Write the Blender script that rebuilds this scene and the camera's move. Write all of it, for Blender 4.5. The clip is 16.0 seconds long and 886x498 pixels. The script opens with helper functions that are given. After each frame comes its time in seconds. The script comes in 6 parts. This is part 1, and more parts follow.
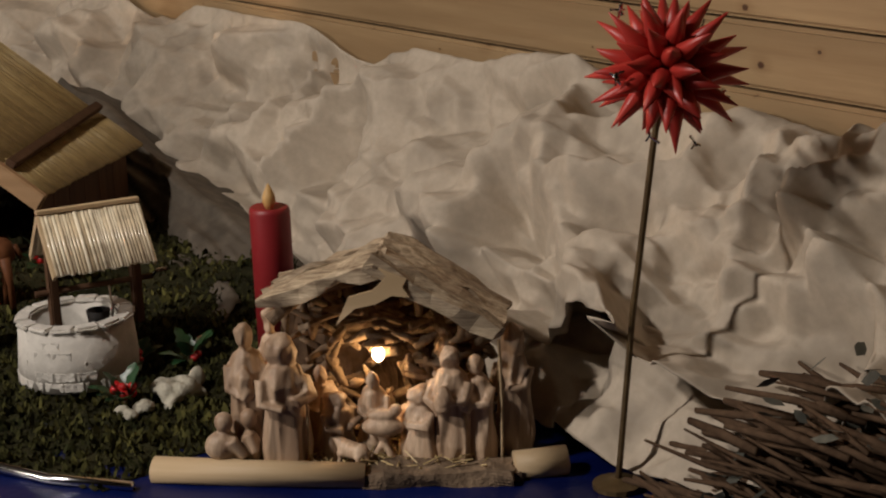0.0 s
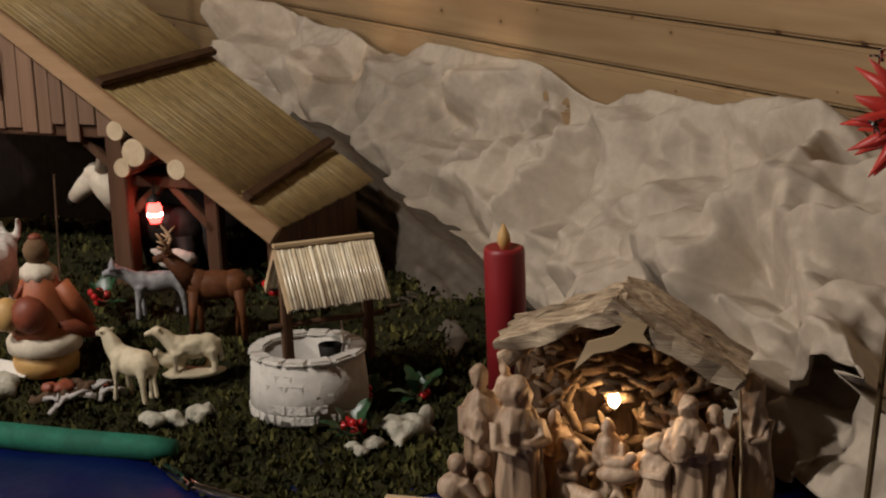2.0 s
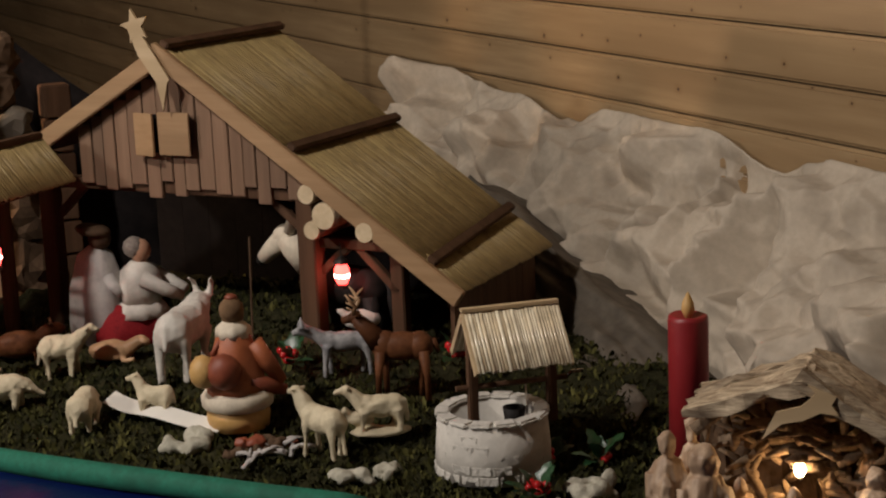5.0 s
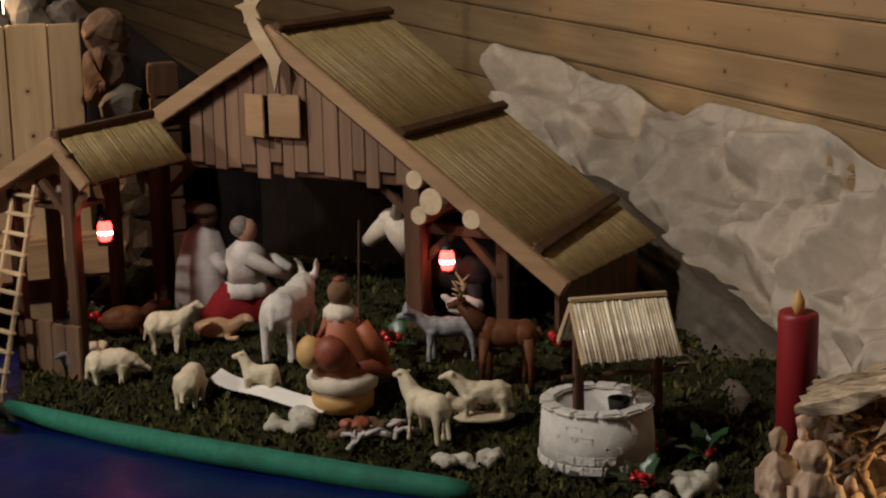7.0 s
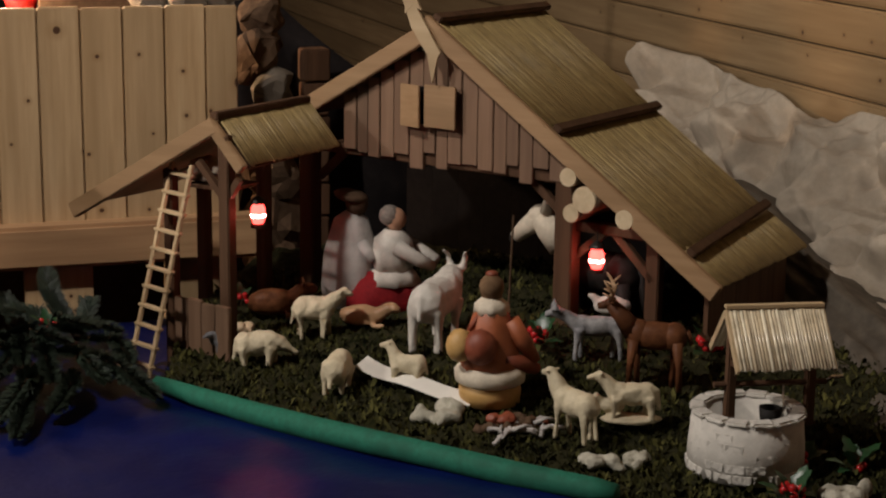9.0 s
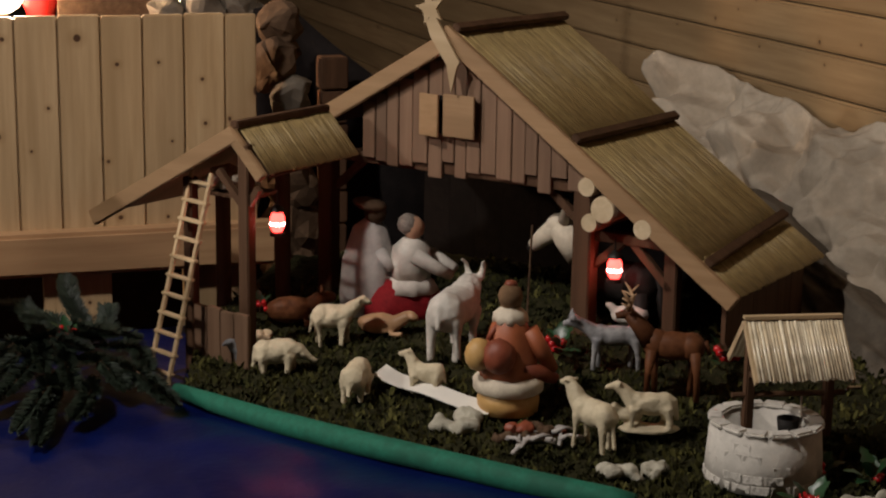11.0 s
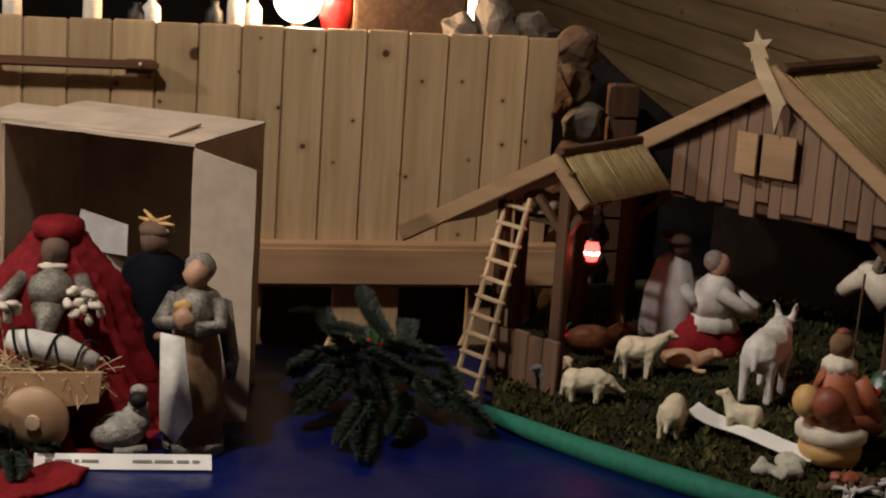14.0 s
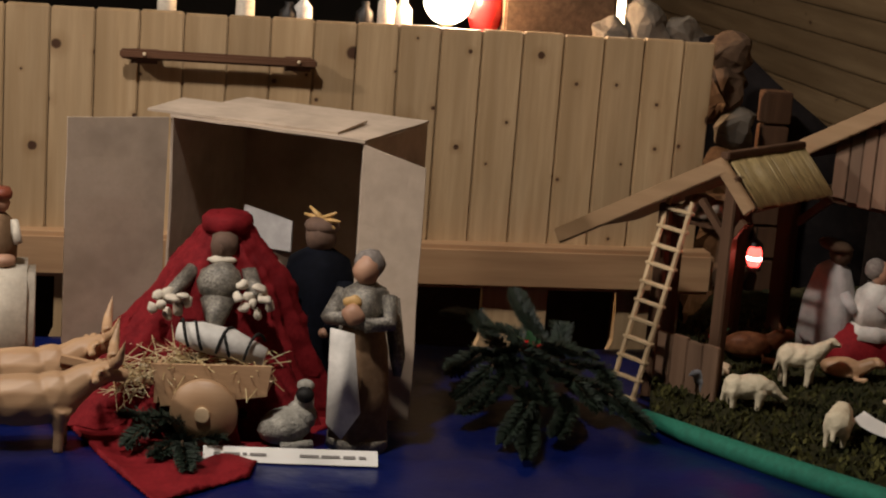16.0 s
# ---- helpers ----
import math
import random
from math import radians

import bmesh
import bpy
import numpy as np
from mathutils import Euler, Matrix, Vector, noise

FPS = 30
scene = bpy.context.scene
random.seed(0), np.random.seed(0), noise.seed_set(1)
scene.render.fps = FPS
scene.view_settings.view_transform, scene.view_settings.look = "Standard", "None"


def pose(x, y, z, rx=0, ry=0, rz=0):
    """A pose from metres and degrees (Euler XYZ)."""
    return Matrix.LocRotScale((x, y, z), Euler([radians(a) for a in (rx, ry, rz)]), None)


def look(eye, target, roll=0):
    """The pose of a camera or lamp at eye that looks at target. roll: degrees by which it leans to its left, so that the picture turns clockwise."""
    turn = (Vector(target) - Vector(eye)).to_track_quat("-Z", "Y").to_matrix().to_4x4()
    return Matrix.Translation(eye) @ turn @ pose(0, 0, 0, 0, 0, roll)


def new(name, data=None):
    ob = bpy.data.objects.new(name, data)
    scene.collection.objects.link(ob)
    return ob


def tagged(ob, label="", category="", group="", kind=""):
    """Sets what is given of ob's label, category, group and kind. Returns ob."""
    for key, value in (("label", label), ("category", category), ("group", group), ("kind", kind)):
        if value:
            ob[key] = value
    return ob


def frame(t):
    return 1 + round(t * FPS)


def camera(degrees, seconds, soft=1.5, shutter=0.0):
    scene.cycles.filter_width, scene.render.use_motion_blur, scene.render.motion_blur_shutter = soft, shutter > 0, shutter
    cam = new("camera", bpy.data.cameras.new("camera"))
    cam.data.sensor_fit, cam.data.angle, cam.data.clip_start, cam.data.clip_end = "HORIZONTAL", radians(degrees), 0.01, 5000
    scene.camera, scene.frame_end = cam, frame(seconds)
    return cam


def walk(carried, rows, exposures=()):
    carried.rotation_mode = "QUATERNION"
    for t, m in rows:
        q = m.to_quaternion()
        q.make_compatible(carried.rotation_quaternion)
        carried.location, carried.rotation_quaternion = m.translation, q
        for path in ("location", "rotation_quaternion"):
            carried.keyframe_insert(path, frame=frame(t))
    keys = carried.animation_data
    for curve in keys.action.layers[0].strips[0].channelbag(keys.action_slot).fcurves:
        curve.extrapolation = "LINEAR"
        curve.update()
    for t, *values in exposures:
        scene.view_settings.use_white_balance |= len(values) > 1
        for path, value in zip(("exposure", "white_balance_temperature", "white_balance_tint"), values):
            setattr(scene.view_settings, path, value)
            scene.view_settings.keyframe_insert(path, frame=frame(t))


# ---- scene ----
cam = camera(28.3, 16.0, 2.1)
PATH = [
    (0, (0.752, -3.433, 0.842), (1.887, -1.878, 0.3), -2.2),
    (0.5, (0.761, -3.404, 0.841), (1.848, -1.809, 0.317), -2.0),
    (1, (0.746, -3.393, 0.841), (1.767, -1.75, 0.332), -2.1),
    (1.5, (0.737, -3.386, 0.848), (1.724, -1.718, 0.356), -1.7),
    (2, (0.725, -3.384, 0.844), (1.679, -1.697, 0.351), -2.2),
    (2.5, (0.711, -3.398, 0.854), (1.627, -1.687, 0.37), -1.9),
    (3, (0.694, -3.406, 0.859), (1.585, -1.68, 0.383), -1.9),
    (3.5, (0.679, -3.413, 0.867), (1.54, -1.664, 0.419), -2.1),
    (4, (0.674, -3.419, 0.873), (1.514, -1.654, 0.451), -2.5),
    (6.5, (0.607, -3.39, 0.881), (1.372, -1.595, 0.443), -1.5),
    (7, (0.6, -3.397, 0.882), (1.335, -1.59, 0.443), -1.2),
    (7.5, (0.595, -3.392, 0.879), (1.295, -1.574, 0.429), -0.7),
    (8, (0.562, -3.378, 0.884), (1.229, -1.548, 0.429), 0.1),
    (8.5, (0.546, -3.372, 0.897), (1.187, -1.534, 0.435), 0.5),
    (9, (0.528, -3.368, 0.894), (1.152, -1.522, 0.442), 0.8),
    (11.5, (0.503, -3.373, 0.907), (1.11, -1.52, 0.461), 1.1),
    (12, (0.452, -3.362, 0.899), (1.042, -1.502, 0.461), 1.7),
    (12.5, (0.375, -3.343, 0.915), (0.942, -1.477, 0.473), 2.1),
    (13, (0.313, -3.324, 0.921), (0.844, -1.448, 0.473), 2.9),
    (13.5, (0.254, -3.301, 0.93), (0.744, -1.415, 0.481), 3.7),
    (14, (0.202, -3.28, 0.927), (0.68, -1.39, 0.483), 3.9),
    (14.5, (0.152, -3.269, 0.928), (0.598, -1.37, 0.484), 4.1),
    (15, (0.112, -3.269, 0.907), (0.532, -1.364, 0.468), 4.5),
    (15.5, (0.104, -3.262, 0.903), (0.509, -1.353, 0.466), 4.5),
    (16, (0.078, -3.248, 0.898), (0.463, -1.335, 0.46), 4.4),
]
walk(cam, [(t, look(eye, target, roll)) for t, eye, target, roll in PATH],
     [(0, 0.26), (3, 0.18), (4.2, 0.14), (7, -0.02), (13, -0.12), (16, -0.16)])

# ---- world and light ----
world = bpy.data.worlds.new("world")
scene.world = world
world.use_nodes = True
world.node_tree.nodes["Background"].inputs[0].default_value = (1.0, 0.83, 0.66, 1)
world.node_tree.nodes["Background"].inputs[1].default_value = 0.001


def lamp(name, kind, place, energy, color, size=0.1, target=None):
    data = bpy.data.lights.new(name, kind)
    data.energy, data.color = energy, color
    ob = new(name, data)
    if kind == "AREA":
        data.shape, data.size = "DISK", size
        ob.matrix_basis = look(place, target)
    else:
        data.shadow_soft_size = size
        ob.location = place
    return ob


lamp("ceiling_lamp", "AREA", (-0.30, -1.45, 2.38), 48, (1.0, 0.91, 0.84), 0.16, (0.9, -0.6, 0.2))
lamp("wall_lamp", "AREA", (-2.0, -0.90, 1.75), 40, (1.0, 0.89, 0.80), 0.14, (0.9, -0.6, 0.25))

# ---- materials ----
def nodes(name):
    m = bpy.data.materials.new(name)
    m.use_nodes = True
    nt = m.node_tree
    return m, nt, nt.nodes["Principled BSDF"]


def mixed(nt, fac, a, b):
    mx = nt.nodes.new("ShaderNodeMix")
    mx.data_type = "RGBA"
    mx.inputs[6].default_value, mx.inputs[7].default_value = (*a, 1) if isinstance(a, tuple) else (0, 0, 0, 1), (*b, 1) if isinstance(b, tuple) else (0, 0, 0, 1)
    if not isinstance(a, tuple):
        nt.links.new(a, mx.inputs[6])
    if not isinstance(b, tuple):
        nt.links.new(b, mx.inputs[7])
    if isinstance(fac, float):
        mx.inputs[0].default_value = fac
    else:
        nt.links.new(fac, mx.inputs[0])
    return mx.outputs[2]


def ramp(nt, src, lo, hi):
    r = nt.nodes.new("ShaderNodeMapRange")
    r.inputs[1].default_value, r.inputs[2].default_value = lo, hi
    nt.links.new(src, r.inputs[0])
    return r.outputs[0]


def coords(nt, scale=(1, 1, 1), shift=True):
    tc = nt.nodes.new("ShaderNodeTexCoord")
    mp = nt.nodes.new("ShaderNodeMapping")
    mp.inputs[3].default_value = scale
    nt.links.new(tc.outputs["Object"], mp.inputs[0])
    if shift:
        oi = nt.nodes.new("ShaderNodeObjectInfo")
        mul = nt.nodes.new("ShaderNodeVectorMath")
        mul.operation = "MULTIPLY"
        nt.links.new(oi.outputs["Random"], mul.inputs[0])
        mul.inputs[1].default_value = (37, 53, 91)
        nt.links.new(mul.outputs[0], mp.inputs[1])
    return mp.outputs[0]


def noise_tex(nt, vec, scale, detail=4, rough=0.6):
    n = nt.nodes.new("ShaderNodeTexNoise")
    n.inputs["Scale"].default_value, n.inputs["Detail"].default_value, n.inputs["Roughness"].default_value = scale, detail, rough
    nt.links.new(vec, n.inputs["Vector"])
    return n.outputs[0]


def bump(nt, bs, height, strength, dist=0.003):
    b = nt.nodes.new("ShaderNodeBump")
    b.inputs["Strength"].default_value, b.inputs["Distance"].default_value = strength, dist
    nt.links.new(height, b.inputs["Height"])
    nt.links.new(b.outputs[0], bs.inputs["Normal"])


def plain(name, a, b, rough=0.7, scale=40, bumps=0.4, metal=0.0, dist=0.002, per_object=0.0, island=0.0):
    """A mottled surface between two colours: grain and larger stains."""
    m, nt, bs = nodes(name)
    v = coords(nt)
    fine, large = noise_tex(nt, v, scale), noise_tex(nt, v, scale * 0.14, 3)
    col = mixed(nt, ramp(nt, fine, 0.3, 0.7), a, b)
    dark = tuple(0.72 * c for c in a)
    col = mixed(nt, ramp(nt, large, 0.45, 0.75), col, dark)
    if per_object or island:
        src = nt.nodes.new("ShaderNodeObjectInfo").outputs["Random"] if per_object else nt.nodes.new("ShaderNodeNewGeometry").outputs["Random Per Island"]
        hsv = nt.nodes.new("ShaderNodeHueSaturation")
        w = per_object or island
        nt.links.new(ramp_to(nt, src, 1 - w, 1 + w), hsv.inputs["Value"])
        nt.links.new(col, hsv.inputs["Color"])
        col = hsv.outputs[0]
    nt.links.new(col, bs.inputs["Base Color"])
    bs.inputs["Roughness"].default_value, bs.inputs["Metallic"].default_value = rough, metal
    bump(nt, bs, fine, bumps, dist)
    return m


def ramp_to(nt, src, lo, hi):
    r = nt.nodes.new("ShaderNodeMapRange")
    r.inputs[3].default_value, r.inputs[4].default_value = lo, hi
    nt.links.new(src, r.inputs[0])
    return r.outputs[0]


def wood(name, a, b, axis=2, rough=0.55, knots=0.0, rings=1.0, vary=0.12, fine=1.0):
    """Planed wood with grain along one axis, a colour for each board, and knots."""
    m, nt, bs = nodes(name)
    s = [60 * fine, 60 * fine, 60 * fine]
    s[axis] = 3.5 * fine
    v = coords(nt, tuple(s))
    grain = noise_tex(nt, v, 1.0, 5, 0.65)
    s2 = [14, 14, 14]
    s2[axis] = 1.2
    broad = noise_tex(nt, coords(nt, tuple(s2)), 1.0, 2)
    col = mixed(nt, ramp(nt, grain, 0.32, 0.7), a, b)
    col = mixed(nt, ramp(nt, broad, 0.4, 0.75), col, tuple(0.8 * c for c in a))
    if knots:
        sep, com = nt.nodes.new("ShaderNodeSeparateXYZ"), nt.nodes.new("ShaderNodeCombineXYZ")
        nt.links.new(coords(nt, (1, 1, 1)), sep.inputs[0])
        for slot, k, f_ in ((0, 0 if axis == 2 else 2, 8.5), (1, axis, 8.5 if axis == 2 else 6.5)):
            mu = nt.nodes.new("ShaderNodeMath")
            mu.operation = "MULTIPLY"
            mu.inputs[1].default_value = f_
            nt.links.new(sep.outputs[k], mu.inputs[0])
            nt.links.new(mu.outputs[0], com.inputs[slot])
        vo = nt.nodes.new("ShaderNodeTexVoronoi")
        vo.voronoi_dimensions = "2D"
        nt.links.new(com.outputs[0], vo.inputs["Vector"])
        vo.inputs["Scale"].default_value = 1.0
        wob = nt.nodes.new("ShaderNodeMath")
        wob.operation = "MULTIPLY_ADD"
        nt.links.new(grain, wob.inputs[0])
        wob.inputs[1].default_value = 0.08
        size = nt.nodes.new("ShaderNodeMath")
        size.operation = "MULTIPLY"
        chan = nt.nodes.new("ShaderNodeSeparateColor")
        nt.links.new(vo.outputs["Color"], chan.inputs[0])
        nt.links.new(vo.outputs["Distance"], size.inputs[0])
        nt.links.new(ramp_to(nt, chan.outputs[0], 0.65, 4.2), size.inputs[1])
        nt.links.new(size.outputs[0], wob.inputs[2])
        halo = ramp(nt, wob.outputs[0], knots * 2.6, knots)
        spot = ramp(nt, wob.outputs[0], knots * 1.15, knots * 0.9)
        mild = nt.nodes.new("ShaderNodeMath")
        mild.operation = "MULTIPLY"
        nt.links.new(halo, mild.inputs[0])
        mild.inputs[1].default_value = 0.35
        col = mixed(nt, mild.outputs[0], col, (a[0] * 0.5, a[1] * 0.38, a[2] * 0.25))
        col = mixed(nt, spot, col, (0.07, 0.032, 0.015))
    oi = nt.nodes.new("ShaderNodeObjectInfo")
    hsv = nt.nodes.new("ShaderNodeHueSaturation")
    nt.links.new(ramp_to(nt, oi.outputs["Random"], 1 - vary, 1 + vary), hsv.inputs["Value"])
    nt.links.new(col, hsv.inputs["Color"])
    nt.links.new(hsv.outputs[0], bs.inputs["Base Color"])
    bs.inputs["Roughness"].default_value = rough
    bump(nt, bs, grain, 0.25, 0.001)
    return m


def straw_mat(name, a, b, rough=0.4):
    """Dried reeds: one colour for each reed."""
    m, nt, bs = nodes(name)
    isl = nt.nodes.new("ShaderNodeNewGeometry").outputs["Random Per Island"]
    v = coords(nt, (60, 60, 12))
    n = noise_tex(nt, v, 1.0)
    col = mixed(nt, isl, a, b)
    col = mixed(nt, ramp(nt, n, 0.45, 0.8), col, tuple(0.6 * c for c in a))
    nt.links.new(col, bs.inputs["Base Color"])
    bs.inputs["Roughness"].default_value = rough
    bump(nt, bs, n, 0.2, 0.001)
    return m


def glow(name, color, strength):
    m, nt, bs = nodes(name)
    bs.inputs["Base Color"].default_value = (*color, 1)
    bs.inputs["Emission Color"].default_value = (*color, 1)
    bs.inputs["Emission Strength"].default_value = strength
    return m


PINE = wood("pine_board", (0.40, 0.265, 0.135), (0.54, 0.385, 0.22), 2, 0.5, 0.12)
PINE_FLAT = wood("pine_wall_board", (0.31, 0.20, 0.10), (0.42, 0.29, 0.155), 1, 0.42, 0.075)
RAIL = wood("pine_rail", (0.38, 0.22, 0.11), (0.50, 0.31, 0.16), 0, 0.5)
BROWN = wood("stained_wood", (0.075, 0.040, 0.023), (0.125, 0.068, 0.039), 2, 0.6)
HANDLE = wood("dark_handle_wood", (0.09, 0.04, 0.02), (0.16, 0.075, 0.04), 0, 0.45)
BARN_PLANK = wood("barn_plank", (0.165, 0.092, 0.052), (0.24, 0.143, 0.085), 2, 0.7, 0, 1, 0.15)
FASCIA = wood("barn_fascia", (0.30, 0.18, 0.085), (0.40, 0.25, 0.13), 0, 0.6)
PALE = wood("pale_wood", (0.50, 0.36, 0.20), (0.62, 0.47, 0.29), 0, 0.6)
CARVED = wood("carved_lime_wood", (0.30, 0.19, 0.115), (0.70, 0.53, 0.37), 2, 0.55, 0, 1, 0.2, 1.2)
OXWOOD = wood("turned_wood", (0.40, 0.235, 0.12), (0.52, 0.33, 0.18), 0, 0.5)
BARK = plain("bark", (0.13, 0.085, 0.05), (0.30, 0.21, 0.13), 0.9, 60, 1.0, 0, 0.006)
SPLIT = wood("split_log", (0.18, 0.115, 0.065), (0.74, 0.60, 0.41), 0, 0.7, 0, 1, 0.25, 2.5)
LOG_END = plain("sawn_log_end", (0.60, 0.46, 0.28), (0.74, 0.60, 0.40), 0.7, 90, 0.3)
THATCH = straw_mat("roof_reeds", (0.28, 0.195, 0.078), (0.38, 0.28, 0.118), 0.5)
THATCH_PALE = straw_mat("pale_roof_reeds", (0.68, 0.55, 0.36), (0.93, 0.84, 0.64), 0.22)
STRAW = straw_mat("straw", (0.44, 0.32, 0.14), (0.66, 0.51, 0.27), 0.45)
PAPER = plain("kraft_paper", (0.44, 0.37, 0.285), (0.52, 0.44, 0.34), 0.8, 70, 0.35, 0, 0.002)
# Darkened paper for the corner rocks and for the slope in the barn shadow.
DARKENED_PAPER = plain("darkened_paper", (0.085, 0.068, 0.05), (0.16, 0.13, 0.095), 0.8, 30, 0.6)
MOSS = plain("moss", (0.011, 0.014, 0.005), (0.105, 0.096, 0.028), 0.95, 22, 1.0, 0, 0.006, 0, 0.55)
EARTH = plain("moss_ground", (0.014, 0.015, 0.006), (0.04, 0.036, 0.015), 1.0, 50, 1.0, 0, 0.01)
FELT = plain("green_felt", (0.004, 0.105, 0.06), (0.008, 0.15, 0.09), 0.8, 120, 0.3)
BLUE = plain("blue_satin", (0.0018, 0.005, 0.052), (0.0025, 0.010, 0.086), 0.33, 7, 0.5, 0, 0.010)
RED_CLOTH = plain("red_cloth", (0.15, 0.007, 0.010), (0.22, 0.013, 0.016), 0.75, 200, 0.3)
CARD = plain("cardboard", (0.47, 0.365, 0.265), (0.53, 0.415, 0.31), 0.8, 60, 0.15)
WOOL = plain("ivory_wool", (0.55, 0.47, 0.31), (0.66, 0.57, 0.40), 0.7, 130, 0.7, 0, 0.003)
WHITE = plain("white_paint", (0.58, 0.545, 0.48), (0.68, 0.64, 0.57), 0.6, 120, 0.5)
GREYWHITE = plain("grey_cloth", (0.36, 0.335, 0.315), (0.47, 0.44, 0.41), 0.8, 60, 0.4)
WOOLGREY = plain("grey_wool", (0.34, 0.32, 0.26), (0.52, 0.48, 0.40), 0.9, 160, 1.0, 0, 0.004)
ORANGE = plain("rust_paint", (0.31, 0.085, 0.03), (0.40, 0.115, 0.042), 0.55, 60, 0.3)
RUST = plain("red_brown_paint", (0.20, 0.045, 0.02), (0.28, 0.07, 0.032), 0.55, 60, 0.3)
OCHRE = plain("ochre_paint", (0.50, 0.29, 0.09), (0.60, 0.37, 0.14), 0.55, 60, 0.3)
SKIN = plain("painted_wood_skin", (0.38, 0.20, 0.12), (0.46, 0.26, 0.16), 0.55, 60, 0.2)
DARKSKIN = plain("dark_felt_face", (0.10, 0.055, 0.035), (0.14, 0.08, 0.05), 0.8, 80, 0.3)
HAIR = plain("grey_hair", (0.16, 0.13, 0.11), (0.30, 0.26, 0.22), 0.8, 140, 0.8)
NAVY = plain("navy_cloth", (0.002, 0.0025, 0.005), (0.004, 0.005, 0.010), 0.8, 90, 0.3)
BLACK = plain("black_paint", (0.012, 0.011, 0.010), (0.022, 0.02, 0.018), 0.6, 60, 0.2)
SILVER_CLOTH = plain("silver_brocade", (0.07, 0.062, 0.05), (0.36, 0.32, 0.255), 0.45, 300, 0.8, 0.3)
BROWN_CLOTH = plain("brown_cloth", (0.16, 0.095, 0.05), (0.22, 0.135, 0.075), 0.85, 120, 0.4)
LINEN = plain("white_linen", (0.60, 0.52, 0.40), (0.70, 0.62, 0.49), 0.8, 160, 0.3)
DEERFUR = plain("painted_deer_coat", (0.085, 0.032, 0.014), (0.16, 0.062, 0.026), 0.5, 70, 0.4)
DOGFUR = plain("grey_dog_coat", (0.12, 0.12, 0.13), (0.42, 0.41, 0.40), 0.6, 45, 0.4)
WELLSTONE = plain("grey_stone", (0.58, 0.55, 0.49), (0.70, 0.665, 0.60), 0.85, 110, 1.0, 0, 0.004, 0.06)
MORTAR = plain("mortar", (0.54, 0.51, 0.455), (0.63, 0.595, 0.53), 0.9, 90, 0.6)
WAX = plain("red_wax", (0.27, 0.016, 0.020), (0.31, 0.022, 0.026), 0.45, 30, 0.1)
REDFOIL = plain("red_star_paper", (0.42, 0.030, 0.022), (0.50, 0.045, 0.032), 0.4, 40, 0.1)
BERRY = plain("red_berry", (0.45, 0.012, 0.014), (0.52, 0.02, 0.02), 0.25, 30, 0.1)
LEAF = plain("holly_leaf", (0.012, 0.05, 0.018), (0.03, 0.085, 0.03), 0.35, 60, 0.3)
FIR = plain("fir_needles", (0.009, 0.017, 0.010), (0.028, 0.043, 0.025), 0.6, 60, 0.2, 0, 0.002, 0, 0.45)
TWIG = plain("twig", (0.07, 0.042, 0.025), (0.12, 0.075, 0.045), 0.85, 80, 0.6)
DRYLEAF = plain("dry_leaf", (0.05, 0.055, 0.045), (0.13, 0.125, 0.10), 0.6, 60, 0.5, 0, 0.002, 0, 0.6)
LICHEN = plain("pale_lichen", (0.36, 0.34, 0.26), (0.52, 0.49, 0.40), 0.9, 120, 1.0, 0, 0.004)
BRASS = plain("tarnished_rod", (0.11, 0.07, 0.03), (0.18, 0.12, 0.055), 0.45, 60, 0.2, 0.5)
TINSEL = plain("silver_tinsel", (0.6, 0.6, 0.6), (0.8, 0.8, 0.8), 0.15, 30, 0.1, 1.0)
LABEL = plain("white_label_card", (0.80, 0.77, 0.69), (0.84, 0.81, 0.74), 0.6, 40, 0.1)
INK = plain("grey_ink", (0.16, 0.14, 0.12), (0.22, 0.2, 0.18), 0.7, 40, 0.1)
# Near-black for joint backings and for parts that stand in for shade.
VOID = plain("near_black", (0.010, 0.008, 0.008), (0.018, 0.014, 0.013), 0.95, 60, 0.2)
IRON = plain("black_iron", (0.02, 0.018, 0.016), (0.04, 0.035, 0.03), 0.5, 60, 0.2, 0.6)
RED_GLOW = glow("red_lamp_glass", (1.0, 0.05, 0.04), 8)
HOT_GLOW = glow("lamp_flame", (1.0, 0.50, 0.44), 26)
WARM_GLOW = glow("warm_bulb", (1.0, 0.66, 0.34), 40)
BACK_GLOW = glow("lamp_globe", (1.0, 0.80, 0.52), 10)

for dull in (NAVY, VOID, BLACK, MOSS, EARTH, BROWN, BROWN_CLOTH, RED_CLOTH, DEERFUR, TWIG):
    dull.node_tree.nodes["Principled BSDF"].inputs["Specular IOR Level"].default_value = 0.12

BLUE.node_tree.nodes["Principled BSDF"].inputs["Specular IOR Level"].default_value = 0.3

# ---- mesh helpers ----
def part(name, bm, material, parent=None, label="", smooth=False):
    me = bpy.data.meshes.new(name)
    if smooth:
        for fc in bm.faces:
            fc.smooth = True
    bm.normal_update()
    bm.to_mesh(me)
    bm.free()
    for mt in material if isinstance(material, (list, tuple)) else [material]:
        me.materials.append(mt)
    ob = new(name, me)
    if parent:
        ob.parent = parent
    if label:
        ob["label"] = label
    return ob


def thing(name, m, label, category, group="", kind=""):
    ob = new(name)
    ob.empty_display_size = 0.02
    ob.matrix_basis = m
    return tagged(ob, label, category, group, kind)


